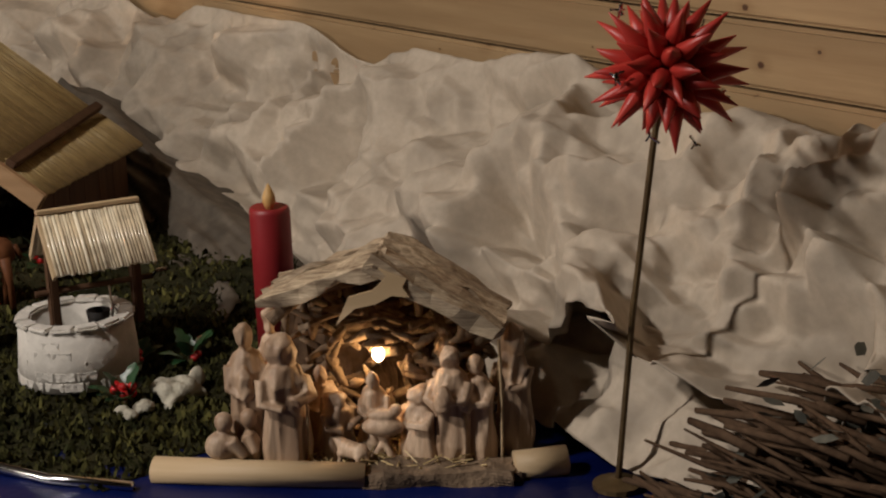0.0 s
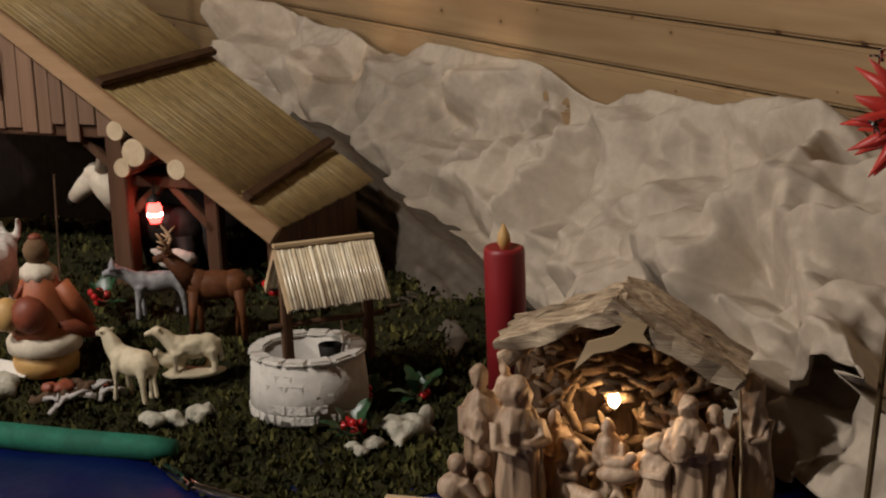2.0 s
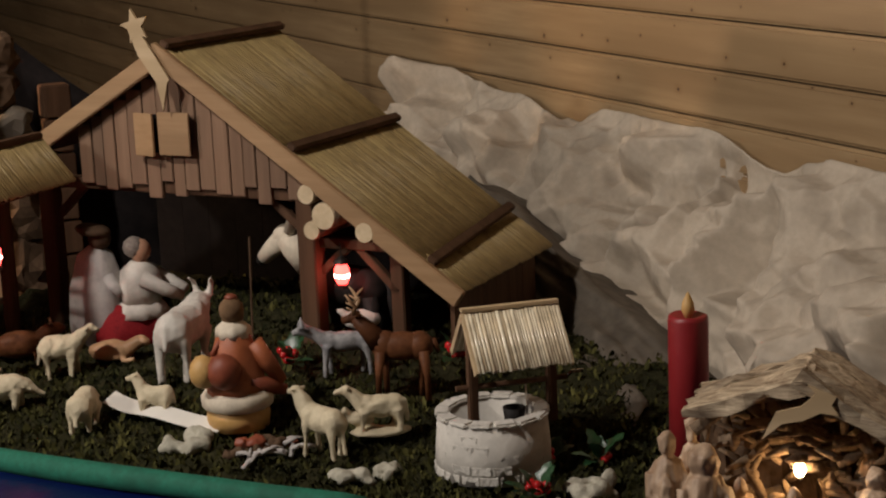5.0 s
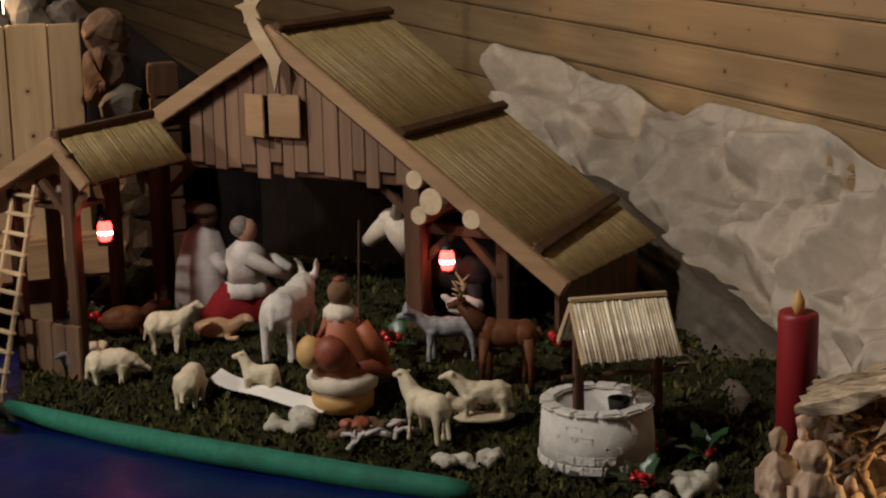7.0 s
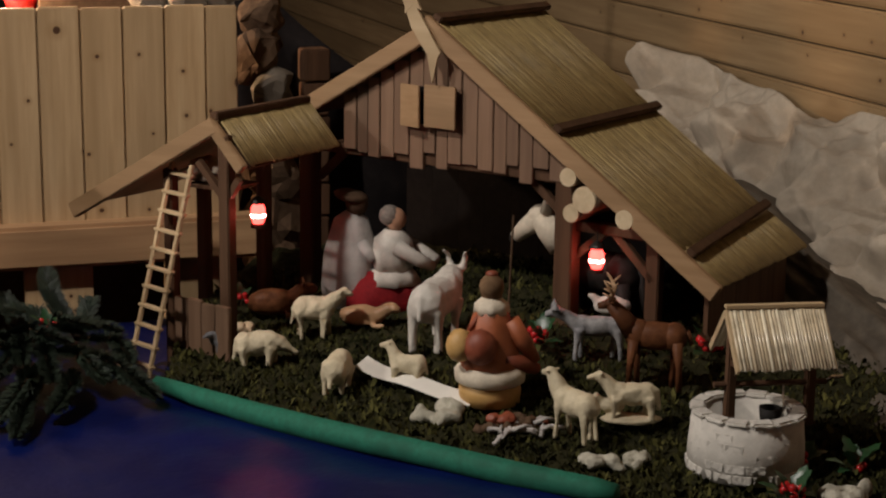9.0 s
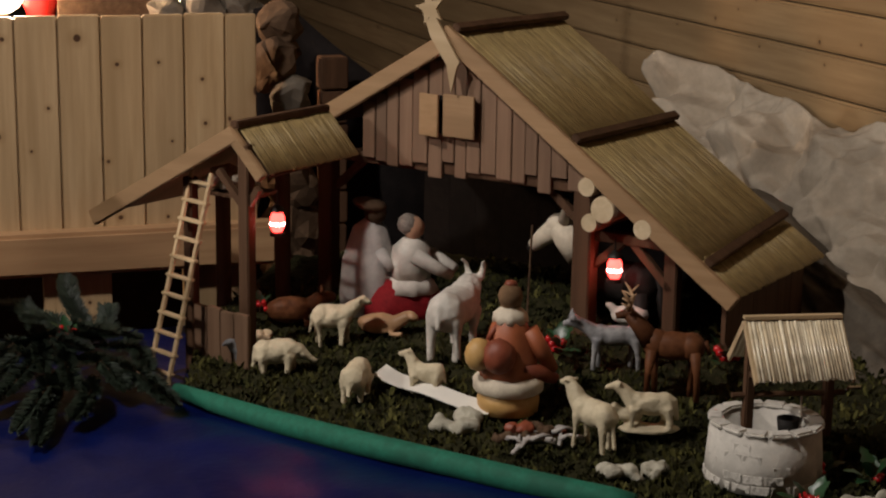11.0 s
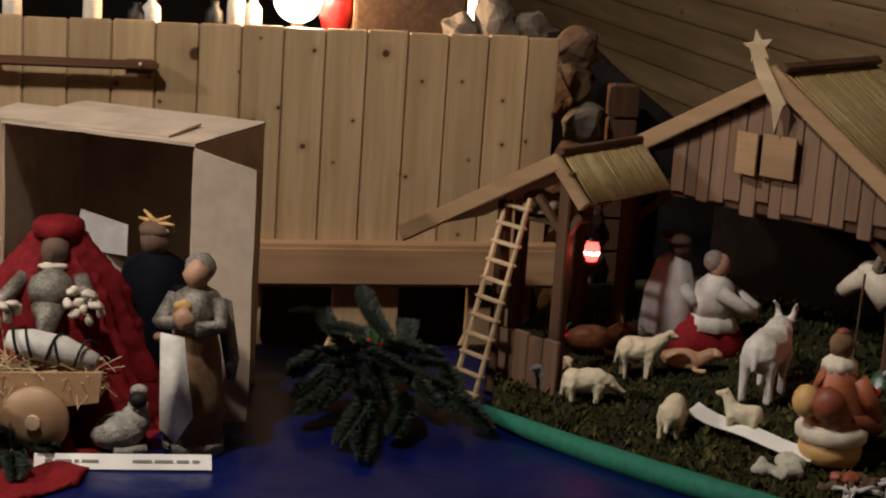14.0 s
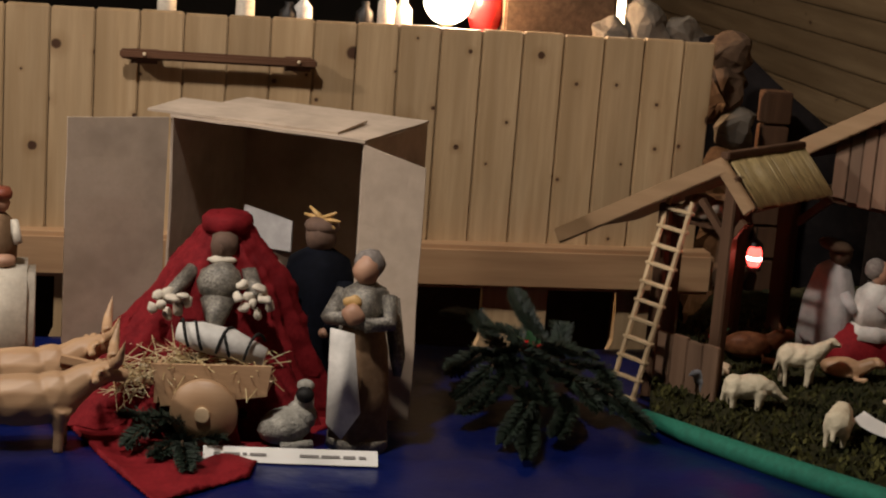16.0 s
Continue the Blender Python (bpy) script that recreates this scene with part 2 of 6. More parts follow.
def block(bm, size, m=None, bevel=0.0, mi=0):
    geo = bmesh.ops.create_cube(bm, size=1, matrix=(m or Matrix()) @ Matrix.Diagonal((*size, 1)))
    vs = geo["verts"]
    fs = list({fc for v in vs for fc in v.link_faces})
    if bevel:
        es = list({e for v in vs for e in v.link_edges})
        fs = bmesh.ops.bevel(bm, geom=es, offset=bevel, segments=2, affect="EDGES", clamp_overlap=True)["faces"] + [f for f in fs if f.is_valid]
    for fc in fs:
        fc.material_index = mi
    return bm


def beam(bm, a, b, w, h, up=(0, 0, 1), bevel=0.0, mi=0):
    """A squared timber from a to b, w wide and h high."""
    a, b = Vector(a), Vector(b)
    x = (b - a).normalized()
    y = Vector(up).cross(x).normalized()
    z = x.cross(y)
    m = Matrix((x, y, z)).transposed().to_4x4()
    m.translation = (a + b) / 2
    return block(bm, ((b - a).length, w, h), m, bevel, mi)


def tube(bm, pts, radii, seg=10, mi=0, flat=1.0):
    """A round bar along points, with a radius at each and closed ends."""
    pts = [Vector(p) for p in pts]
    if not isinstance(radii, (list, tuple)):
        radii = [radii] * len(pts)
    rings, side = [], None
    for i, p in enumerate(pts):
        d = (pts[min(i + 1, len(pts) - 1)] - pts[max(i - 1, 0)]).normalized()
        ref = side if side else (Vector((0, 0, 1)) if abs(d.z) < 0.9 else Vector((1, 0, 0)))
        v = d.cross(ref).normalized() if not side else (side - d * side.dot(d)).normalized()
        side = v
        w = d.cross(v)
        rings.append([bm.verts.new(p + radii[i] * (math.cos(k * 2 * math.pi / seg) * v + flat * math.sin(k * 2 * math.pi / seg) * w)) for k in range(seg)])
    for r, s in zip(rings, rings[1:]):
        for k in range(seg):
            bm.faces.new((r[k], r[(k + 1) % seg], s[(k + 1) % seg], s[k])).material_index = mi
    bm.faces.new(rings[0][::-1]).material_index = mi
    bm.faces.new(rings[-1]).material_index = mi
    return bm


def ball(bm, c, r, rot=(0, 0, 0), mi=0, sub=2):
    r = r if isinstance(r, (tuple, list)) else (r, r, r)
    m = Matrix.LocRotScale(c, Euler([radians(a) for a in rot]), r)
    geo = bmesh.ops.create_icosphere(bm, subdivisions=sub, radius=1, matrix=m)
    for v in geo["verts"]:
        for fc in v.link_faces:
            fc.material_index = mi
    return bm


def lathe(bm, profile, seg=24, mi=0, fold=0.0, n=7, centre=(0, 0), stretch=(1, 1), phase=0.0):
    """A turned body from (radius, height) pairs, with cloth folds if asked."""
    rings = []
    for j, (r, z) in enumerate(profile):
        ring = []
        for k in range(seg):
            a = k * 2 * math.pi / seg
            rr = r * (1 + fold * (1 - j / len(profile)) * (math.sin(n * a + phase) + 0.5 * math.sin((2 * n + 1) * a + 2.1 * phase)))
            ring.append(bm.verts.new((centre[0] + stretch[0] * rr * math.cos(a), centre[1] + stretch[1] * rr * math.sin(a), z)))
        rings.append(ring)
    for r, s in zip(rings, rings[1:]):
        for k in range(seg):
            bm.faces.new((r[k], r[(k + 1) % seg], s[(k + 1) % seg], s[k])).material_index = mi
    bm.faces.new(rings[0][::-1]).material_index = mi
    bm.faces.new(rings[-1]).material_index = mi
    return bm


def outline(bm, pts, thick, m=None, mi=0):
    """A flat board of the given outline (x, z), with thickness along y."""
    m = m or Matrix()
    a = [bm.verts.new(m @ Vector((x, -thick / 2, z))) for x, z in pts]
    b = [bm.verts.new(m @ Vector((x, thick / 2, z))) for x, z in pts]
    fs = [bm.faces.new(a), bm.faces.new(b[::-1])]
    n = len(pts)
    fs += [bm.faces.new((a[(k + 1) % n], a[k], b[k], b[(k + 1) % n])) for k in range(n)]
    for fc in fs:
        fc.material_index = mi
    return bm


def wobble(bm, amount, scale, seed=0.0):
    for v in bm.verts:
        v.co += amount * noise.noise_vector(v.co * scale + Vector((seed, 2 * seed, 3 * seed)))
    return bm


def finish(ob, voxel=0.0, smooth=4):
    """Melts the balls and bars of a carved figure into one body."""
    if voxel:
        r = ob.modifiers.new("melt", "REMESH")
        r.mode, r.voxel_size, r.use_smooth_shade = "VOXEL", voxel, True
        s = ob.modifiers.new("soften", "SMOOTH")
        s.iterations, s.factor = smooth, 0.5
    return ob

# ---- the room ----
def slab(name, size, place, material, label, category):
    ob = part(name, block(bmesh.new(), size), material)
    ob.location = place
    return tagged(ob, label, category, kind="structure")


# Added room shell: colour kept very dark so that little light bounces back.
PLASTER = plain("low_bounce_plaster", (0.035, 0.028, 0.020), (0.045, 0.036, 0.026), 0.9, 8, 0.2)
FLOORWOOD = wood("floor_wood", (0.16, 0.09, 0.045), (0.24, 0.14, 0.07), 0, 0.5)
slab("floor", (7, 12.7, 0.1), (-0.5, 0.65, -0.80), FLOORWOOD, "dark wooden floor under the display table", "floor")
slab("ceiling", (7, 12.7, 0.1), (-0.5, 0.65, 2.50), PLASTER, "unseen ceiling, added dark to curb bounced light", "ceiling")
slab("wall_west", (0.1, 12.7, 3.2), (-3.5, 0.65, 0.85), PLASTER, "plain unseen wall, added dark to curb bounced light", "wall")
slab("wall_south", (7, 0.1, 3.2), (-0.5, -5.7, 0.85), PLASTER, "plain unseen wall, added dark to curb bounced light", "wall")
slab("wall_far", (7, 0.1, 3.2), (-0.5, 7.0, 0.85), PLASTER, "plain wall added far behind the balustrade, dark to curb bounced light", "wall")

wall_east = thing("wall_east", pose(2.45, 0, 0), "wall of horizontal pine boards with dark knots", "wall", kind="structure")
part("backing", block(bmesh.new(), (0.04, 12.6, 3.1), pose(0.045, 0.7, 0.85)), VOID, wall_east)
bm = block(bmesh.new(), (0.022, 12.6, 0.0888), None, 0.006)
first = part("board", bm, PINE_FLAT, wall_east)
for k in range(-8, 23):
    ob = first if k == -8 else new("board", first.data)
    ob.parent = wall_east
    ob.matrix_basis = pose(0.011, 0.7, 0.350 + 0.0925 * k)

# ---- the board balustrade behind the table ----
wall_north = thing("wall_north", pose(0, 0, 0), "balustrade of upright knotty pine boards with a rail", "wall", kind="structure")
bm = block(bmesh.new(), (0.0785, 0.02, 0.46), None, 0.003)
first = part("board", bm, PINE, wall_north)
for k in range(-13, 16):
    ob = first if k == -13 else new("board", first.data)
    ob.parent = wall_north
    ob.matrix_basis = pose(0.0798 * k + (0.0205 if k < 15 else 0.0115), 0.012, 0.3485 + 0.0012 * (k % 3)) @ Matrix.Diagonal(((1 if k % 2 else -1) * (1 if k < 15 else 0.78), 1, 1, 1))
part("joint_backing", block(bmesh.new(), (2.26, 0.006, 0.45), pose(0.105, 0.026, 0.349)), BROWN, wall_north)
part("rail", block(bmesh.new(), (2.3, 0.06, 0.084), pose(0.12, -0.012, 0.129), 0.008), RAIL, wall_north)
bm = bmesh.new()
outline(bm, [(-0.065, 0.09), (0.065, 0.09), (0.065, -0.02), (0.085, -0.07), (0.085, -0.7), (-0.085, -0.7), (-0.085, -0.07), (-0.065, -0.02)], 0.02)
first = part("baluster", bm, PINE, wall_north)
for k in range(8):
    ob = first if k == 0 else new("baluster", first.data)
    ob.parent = wall_north
    ob.matrix_basis = pose(1.153 - 0.272 * k, 0.004, 0)
part("bottom_rail", block(bmesh.new(), (2.3, 0.05, 0.08), pose(0.12, 0, -0.70)), RAIL, wall_north)
# Added black panel in place of the unlit space behind the balusters.
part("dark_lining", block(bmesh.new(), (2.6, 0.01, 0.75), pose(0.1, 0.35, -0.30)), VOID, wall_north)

door_bar = thing("door_handle", pose(0.284, -0.008, 0.503), "dark brown wooden bar handle on the pine boards", "handle")
bm = beam(bmesh.new(), (-0.18, -0.018, 0.0), (0.18, -0.018, -0.002), 0.014, 0.018, bevel=0.004)
part("bar", wobble(bm, 0.002, 20), HANDLE, door_bar)
for x in (-0.135, 0.145):
    part("mount", block(bmesh.new(), (0.06, 0.022, 0.026), pose(x, -0.006, -0.004), 0.006), HANDLE, door_bar)
    part("screw", ball(bmesh.new(), (x, -0.027, 0.002), 0.004, mi=0, sub=1), LOG_END, door_bar)

# ---- what stands behind the balustrade ----
shelf = part("shelf", block(bmesh.new(), (2.2, 0.3, 0.03), pose(0.3, 0.45, 0.50), 0.003), BROWN)
tagged(shelf, "brown shelf board behind the balustrade", "shelf")
for x in (-0.6, 0.3, 1.2):
    part("bracket", block(bmesh.new(), (0.03, 0.26, 1.24), pose(x, 0.46, -0.135)), BROWN, shelf)
globe = thing("table_lamp", pose(0.786, 0.42, 0.512), "glowing round glass lamp behind the boards", "lamp")
part("globe", ball(bmesh.new(), (0, 0, 0.085), 0.052, sub=3), BACK_GLOW, globe, "lit warm white glass globe", True)
part("foot", lathe(bmesh.new(), [(0.03, 0), (0.03, 0.012), (0.012, 0.02), (0.015, 0.04)], 16), BRASS, globe, "", True)
lamp("lamp_bulb", "POINT", (0.786, 0.36, 0.64), 30.0, (1, 0.66, 0.40), 0.04)
vase = part("vase", lathe(bmesh.new(), [(0.015, 0), (0.028, 0.02), (0.04, 0.06), (0.034, 0.10), (0.018, 0.13), (0.022, 0.15)], 20), BERRY, None, "", True)
vase.location = (0.868, 0.42, 0.515)
tagged(vase, "shiny red round vase beside the lamp", "vase")
tall = thing("light_column", pose(1.166, 0.42, 0.515), "slender lit column lamp behind the boards", "lamp")
part("tube", block(bmesh.new(), (0.016, 0.016, 0.42), pose(0, 0, 0.215), 0.003), BACK_GLOW, tall, "lit white tube")
part("foot", block(bmesh.new(), (0.05, 0.05, 0.01), pose(0, 0, 0.005), 0.002), IRON, tall)
for x, h, mt in ((0.655, 0.10, LINEN), (0.690, 0.085, WHITE), (0.61, 0.07, IRON), (0.48, 0.075, WHITE), (0.45, 0.06, IRON), (0.36, 0.09, LINEN), (0.20, 0.09, LINEN)):
    jar = part("jar", lathe(bmesh.new(), [(0.016, 0), (0.02, h * 0.3), (0.019, h * 0.7), (0.008, h * 0.85), (0.010, h)], 14), mt, None, "", True)
    jar.location = (x, 0.41, 0.515)
    tagged(jar, "small jar on the shelf behind the boards", "jar", "jars on the shelf")
grey_box = part("storage_box", block(bmesh.new(), (0.24, 0.16, 0.20), pose(1.02, 0.45, 0.615), 0.004), TWIG)
tagged(grey_box, "dark brown box on the shelf", "box")

# rocks of paper, blocks and a black shadow sheet beside the end of the balustrade
def crumple(count, span, seed):
    """Sharp paper folds: tent-shaped ridges along random lines, in the (a, b) plane of span."""
    rnd = random.Random(seed)
    a0, a1, b0, b1 = span
    folds = []
    for _ in range(count):
        th = rnd.uniform(0, math.pi)
        folds.append((rnd.uniform(a0, a1), rnd.uniform(b0, b1), math.cos(th), math.sin(th), rnd.uniform(0.03, 0.10), rnd.uniform(0.10, 0.36), rnd.choice((-0.7, 1)) * rnd.uniform(0.35, 1.0)))
    return folds


def facet(a, b, cell, seed):
    """Flat facets between random heights, as in creased paper."""
    w = noise.noise_vector(Vector((a / cell * 0.45, b / cell * 0.45, seed)))
    a, b = a / cell + 0.14 * w.x, b / cell + 0.14 * w.y
    a, b = a * math.cos(seed) - b * math.sin(seed), a * math.sin(seed) + b * math.cos(seed)
    k = (a + b) * 0.366
    i, j = math.floor(a + k), math.floor(b + k)
    u, v = a + k - i, b + k - j

    def at(p, q):
        return noise.cell(Vector((p + 0.5, q + 0.5, seed + 0.5)))

    if u > v:
        return at(i, j) * (1 - u) + at(i + 1, j) * (u - v) + at(i + 1, j + 1) * v
    return at(i, j) * (1 - v) + at(i, j + 1) * (v - u) + at(i + 1, j + 1) * u


def fold_height(folds, a, b):
    h = 0.085 * facet(a * 0.8 + b * 0.4, b, 0.14, 1) + 0.055 * facet(a * 0.7 - b * 0.3, b, 0.07, 2) + 0.018 * facet(a, b, 0.032, 3)
    for ca, cb, dx, dy, w, ln, s in folds:
        u, v = (a - ca) * dx + (b - cb) * dy, -(a - ca) * dy + (b - cb) * dx
        if abs(u) < ln and abs(v) < w:
            rise = 1 - v / w if v > 0 else max(0.0, 1 + v / (0.45 * w))
            h += 1.9 * s * rise * (1 - abs(u) / ln) * w
    return h


def sheet(name, f, nu, nv, material, label, category, folds=None, amount=0.3, thick=0.0015, rim=1.0):
    """A creased paper sheet over the unit square; f(u, v) gives the place, and the sheet is creased along its normal."""
    bm = bmesh.new()
    grid = [[Vector(f(i / nu, j / nv)) for j in range(nv + 1)] for i in range(nu + 1)]
    out = []
    for i in range(nu + 1):
        row = []
        for j in range(nv + 1):
            p = grid[i][j]
            du = grid[min(i + 1, nu)][j] - grid[max(i - 1, 0)][j]
            dv = grid[i][min(j + 1, nv)] - grid[i][max(j - 1, 0)]
            n = du.cross(dv)
            n = n.normalized() if n.length > 1e-9 else Vector((0, 0, 1))
            h = fold_height(folds, i / nu * f.size[0], j / nv * f.size[1]) * amount * (rim + (1 - rim) * min(1, 7 * (1 - j / nv))) if folds else 0
            row.append(bm.verts.new(p + n * h))
        out.append(row)
    for i in range(nu):
        for j in range(nv):
            fc = bm.faces.new((out[i][j], out[i + 1][j], out[i + 1][j + 1], out[i][j + 1]))
            fc.smooth = True
    ob = part(name, bm, material)
    s = ob.modifiers.new("paper", "SOLIDIFY")
    s.thickness = thick
    return tagged(ob, label, category)


class Surface:
    def __init__(self, fn, size):
        self.fn, self.size = fn, size

    def __call__(self, u, v):
        return self.fn(u, v)


def shadow_fn(u, v):
    # in place of the shadow: leans from the floor up to a slanting upper edge
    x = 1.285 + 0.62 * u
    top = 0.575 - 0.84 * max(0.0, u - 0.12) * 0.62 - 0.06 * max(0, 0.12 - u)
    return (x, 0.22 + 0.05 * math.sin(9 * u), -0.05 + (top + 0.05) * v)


# Added black sheet: the dark corner below the slanting line is only shadow.
sheet("backcloth", Surface(shadow_fn, (0.6, 0.6)), 20, 14, VOID, "black sheet standing in for the shadow in the corner behind the barn", "cloth", crumple(20, (0, 0.6, 0, 0.6), 3), 0.15)
for i, (x, y, z, r, mt) in enumerate(((1.310, 0.12, 0.540, 0.042, TWIG), (1.33, 0.10, 0.40, 0.045, DARKENED_PAPER), (1.305, 0.12, 0.47, 0.05, TWIG), (1.19, 0.30, 0.568, 0.05, DARKENED_PAPER), (1.275, 0.30, 0.562, 0.045, DARKENED_PAPER), (1.115, 0.32, 0.555, 0.04, DARKENED_PAPER), (1.34, 0.12, 0.31, 0.05, TWIG), (1.33, 0.12, 0.22, 0.06, TWIG), (1.34, 0.12, 0.12, 0.07, TWIG), (1.34, 0.12, 0.02, 0.08, TWIG))):
    bm = ball(bmesh.new(), (0, 0, 0), (r * 1.2, r * 0.8, r), (20 * i, 35 * i, 50 * i), 0, 3)
    wobble(bm, 0.022, 26, i + 1)
    ob = part("rock", bm, mt)
    ob.location = (x, y, z)
    tagged(ob, "rock of crumpled paper stacked in the corner", "rock", "corner rocks")
for i, z in enumerate((0.445, 0.375, 0.305, 0.235, 0.165, 0.095, 0.025)):
    ob = part("wood_block", block(bmesh.new(), (0.055, 0.05, 0.066), pose(0, 0, 0, 0, 0, 4 * (-1) ** i), 0.003), BROWN)
    ob.location = (1.425, 0.13, z)
    tagged(ob, "small brown wooden block stacked in the corner", "block", "stacked blocks")

# ---- the table ----
EDGE = [(-1.2, -1.02), (0.50, -1.02), (0.60, -1.17), (1.0, -1.52), (1.3, -1.85), (1.42, -2.15), (1.55, -2.7), (2.43, -2.7), (2.43, 0.30), (1.62, 0.30), (1.30, -0.135), (-1.2, -0.135)]


def inside(x, y, poly):
    hit = False
    for (x1, y1), (x2, y2) in zip(poly, poly[1:] + poly[:1]):
        if (y1 > y) != (y2 > y) and x < (x2 - x1) * (y - y1) / (y2 - y1) + x1:
            hit = not hit
    return hit


def field(name, poly, step, height, material, skirt=None):
    """A cloth or ground sheet over a polygon, with an optional skirt that falls to the given height."""
    bm = bmesh.new()
    xs, ys = [p[0] for p in poly], [p[1] for p in poly]
    nx, ny = int((max(xs) - min(xs)) / step) + 1, int((max(ys) - min(ys)) / step) + 1
    verts = {}

    def vert(i, j):
        if (i, j) not in verts:
            x, y = min(xs) + i * step, min(ys) + j * step
            verts[i, j] = bm.verts.new((x, y, height(x, y)))
        return verts[i, j]

    for i in range(nx):
        for j in range(ny):
            if inside(min(xs) + (i + 0.5) * step, min(ys) + (j + 0.5) * step, poly):
                bm.faces.new((vert(i, j), vert(i + 1, j), vert(i + 1, j + 1), vert(i, j + 1))).smooth = True
    if skirt is not None:
        rim = [e for e in bm.edges if len(e.link_faces) == 1]
        geo = bmesh.ops.extrude_edge_only(bm, edges=rim)["geom"]
        for v in geo:
            if isinstance(v, bmesh.types.BMVert):
                v.co.z = skirt(v.co.x, v.co.y)
    bm.normal_update()
    return part(name, bm, material)


table = thing("display_table", pose(0, 0, 0), "long table under the blue cloth", "table")
part("tabletop", block(bmesh.new(), (2.5, 0.84, 0.03), pose(0.05, -0.57, -0.025), 0.003), BROWN, table)
part("tabletop", block(bmesh.new(), (0.9, 2.4, 0.03), pose(1.94, -1.35, -0.026), 0.003), BROWN, table)
for x, y in ((-1.1, -0.8), (-1.1, -0.2), (1.2, -0.2), (2.3, -0.3), (2.3, -2.45), (1.75, -2.45), (0.9, -0.8)):
    part("leg", block(bmesh.new(), (0.06, 0.06, 0.72), pose(x, y, -0.395), 0.004), BROWN, table)
cloth = field("tablecloth", EDGE, 0.015, lambda x, y: 0.005 * noise.noise(Vector((x * 6, y * 6, 0))) + 0.002 * noise.noise(Vector((x * 19, y * 13, 3))), BLUE, lambda x, y: -0.62)
cloth.data.polygons.foreach_set("use_smooth", [True] * len(cloth.data.polygons))
tagged(cloth, "dark blue satin tablecloth over the display table", "tablecloth")

# ---- moss landscape ----
def ground_z(x, y):
    s = (x - 1.184) * 0.79 + (y + 0.895) * 0.61
    fall = min(max(((x - 1.40) * 0.62 - (y + 0.95) * 0.78) / 0.35, 0), 1)
    return max(0.010, 0.022 + min(max(0.16 * s, 0), 0.095) - 0.045 * fall)


SPOT = dict(grazing=(1.137, -0.617), rear=(1.229, -0.780), young=(1.336, -0.813), standing=(1.248, -0.552), lying=(1.339, -0.533), goat=(1.424, -0.687), pilgrim=(1.435, -0.921), walking=(1.517, -1.068), ewe=(1.614, -1.055), rock=(1.535, -1.144), deer=(1.696, -0.957), dog=(1.645, -0.848), holly_a=(1.570, -0.787), holly_b=(1.729, -1.334), well=(1.727, -1.210), mother=(1.385, -0.481), logs=(1.432, -0.989), ox=(1.205, -0.427), stump=(1.151, -0.466), berries=(1.152, -0.413), strip_l=(1.281, -0.736), strip_r=(1.404, -0.940), candle=(1.949, -1.390), plant=(1.857, -1.294), stone=(1.344, -0.948), goose=(1.716, -0.748), twig=(1.426, -1.030), white_rock=(1.763, -1.385), dark_lamb=(1.092, -0.533))
def on_moss(key, dz=0.0, rz=0.0, s=1.0):
    x, y = SPOT[key]
    return pose(x, y, ground_z(x, y) + dz, 0, 0, rz) @ Matrix.Scale(s, 4)


MOSS_AREA = [(0.985, -0.60), (1.08, -0.76), (1.184, -0.89), (1.309, -1.04), (1.46, -1.22), (1.47, -1.40), (1.57, -1.60), (1.80, -1.56), (2.12, -1.30), (2.18, -0.9), (2.1, -0.3), (1.7, 0.0), (1.25, -0.10), (1.10, -0.30), (1.03, -0.45)]
def cushion_z(x, y):
    return ground_z(x, y) - 0.005 + 0.008 * noise.noise(Vector((x * 32, y * 32, 1))) + 0.004 * noise.noise(Vector((x * 80, y * 80, 5)))


soil = field("moss_bed", MOSS_AREA, 0.008, cushion_z, EARTH, lambda x, y: 0.003)
tagged(soil, "dark moss bed that rises towards the toy barn", "moss", kind="structure")
bm = bmesh.new()
rnd = random.Random(7)
made = 0
while made < 20000:
    x, y = rnd.uniform(0.98, 2.15), rnd.uniform(-1.6, -0.2)
    if not inside(x, y, MOSS_AREA) or (made > 13000 and x + y > 0.75):
        continue
    made += 1
    z, a, ln = cushion_z(x, y) - 0.001, rnd.uniform(0, 6.28), rnd.uniform(0.004, 0.012) * (1.5 if rnd.random() < 0.15 else 1)
    w, t = ln * rnd.uniform(0.25, 0.6), rnd.uniform(0, 6.28)
    lean = rnd.uniform(0.2, 0.9) * ln
    c = Vector((x, y, z))
    tip = c + Vector((lean * math.cos(t), lean * math.sin(t), ln))
    sd = Vector((w * math.cos(a), w * math.sin(a), 0))
    v = [bm.verts.new(c - sd * 0.5), bm.verts.new(c + sd * 0.5), bm.verts.new(c.lerp(tip, 0.6) + sd * 0.6), bm.verts.new(tip), bm.verts.new(c.lerp(tip, 0.6) - sd * 0.6)]
    bm.faces.new(v)
tufts = part("moss_tufts", bm, MOSS)
tagged(tufts, "tufts of dry green-brown moss", "moss", kind="stuff")
bm = bmesh.new()
pts = [(0.972, -0.585), (1.02, -0.675), (1.09, -0.785), (1.175, -0.90), (1.30, -1.053), (1.39, -1.16), (1.47, -1.245), (1.495, -1.27)]
tube(bm, [(x, y, 0.016) for x, y in pts], [0.012, 0.016, 0.018, 0.019, 0.019, 0.019, 0.018, 0.015], 14)
edge = part("felt_edging", wobble(bm, 0.003, 14, 2), FELT, None, "", True)
tagged(edge, "rolled green felt edging round the moss", "edging")
bm = bmesh.new()
tube(bm, [(1.47, -1.30, 0.006), (1.475, -1.40, 0.008), (1.53, -1.53, 0.008), (1.60, -1.62, 0.006)], 0.007, 8)
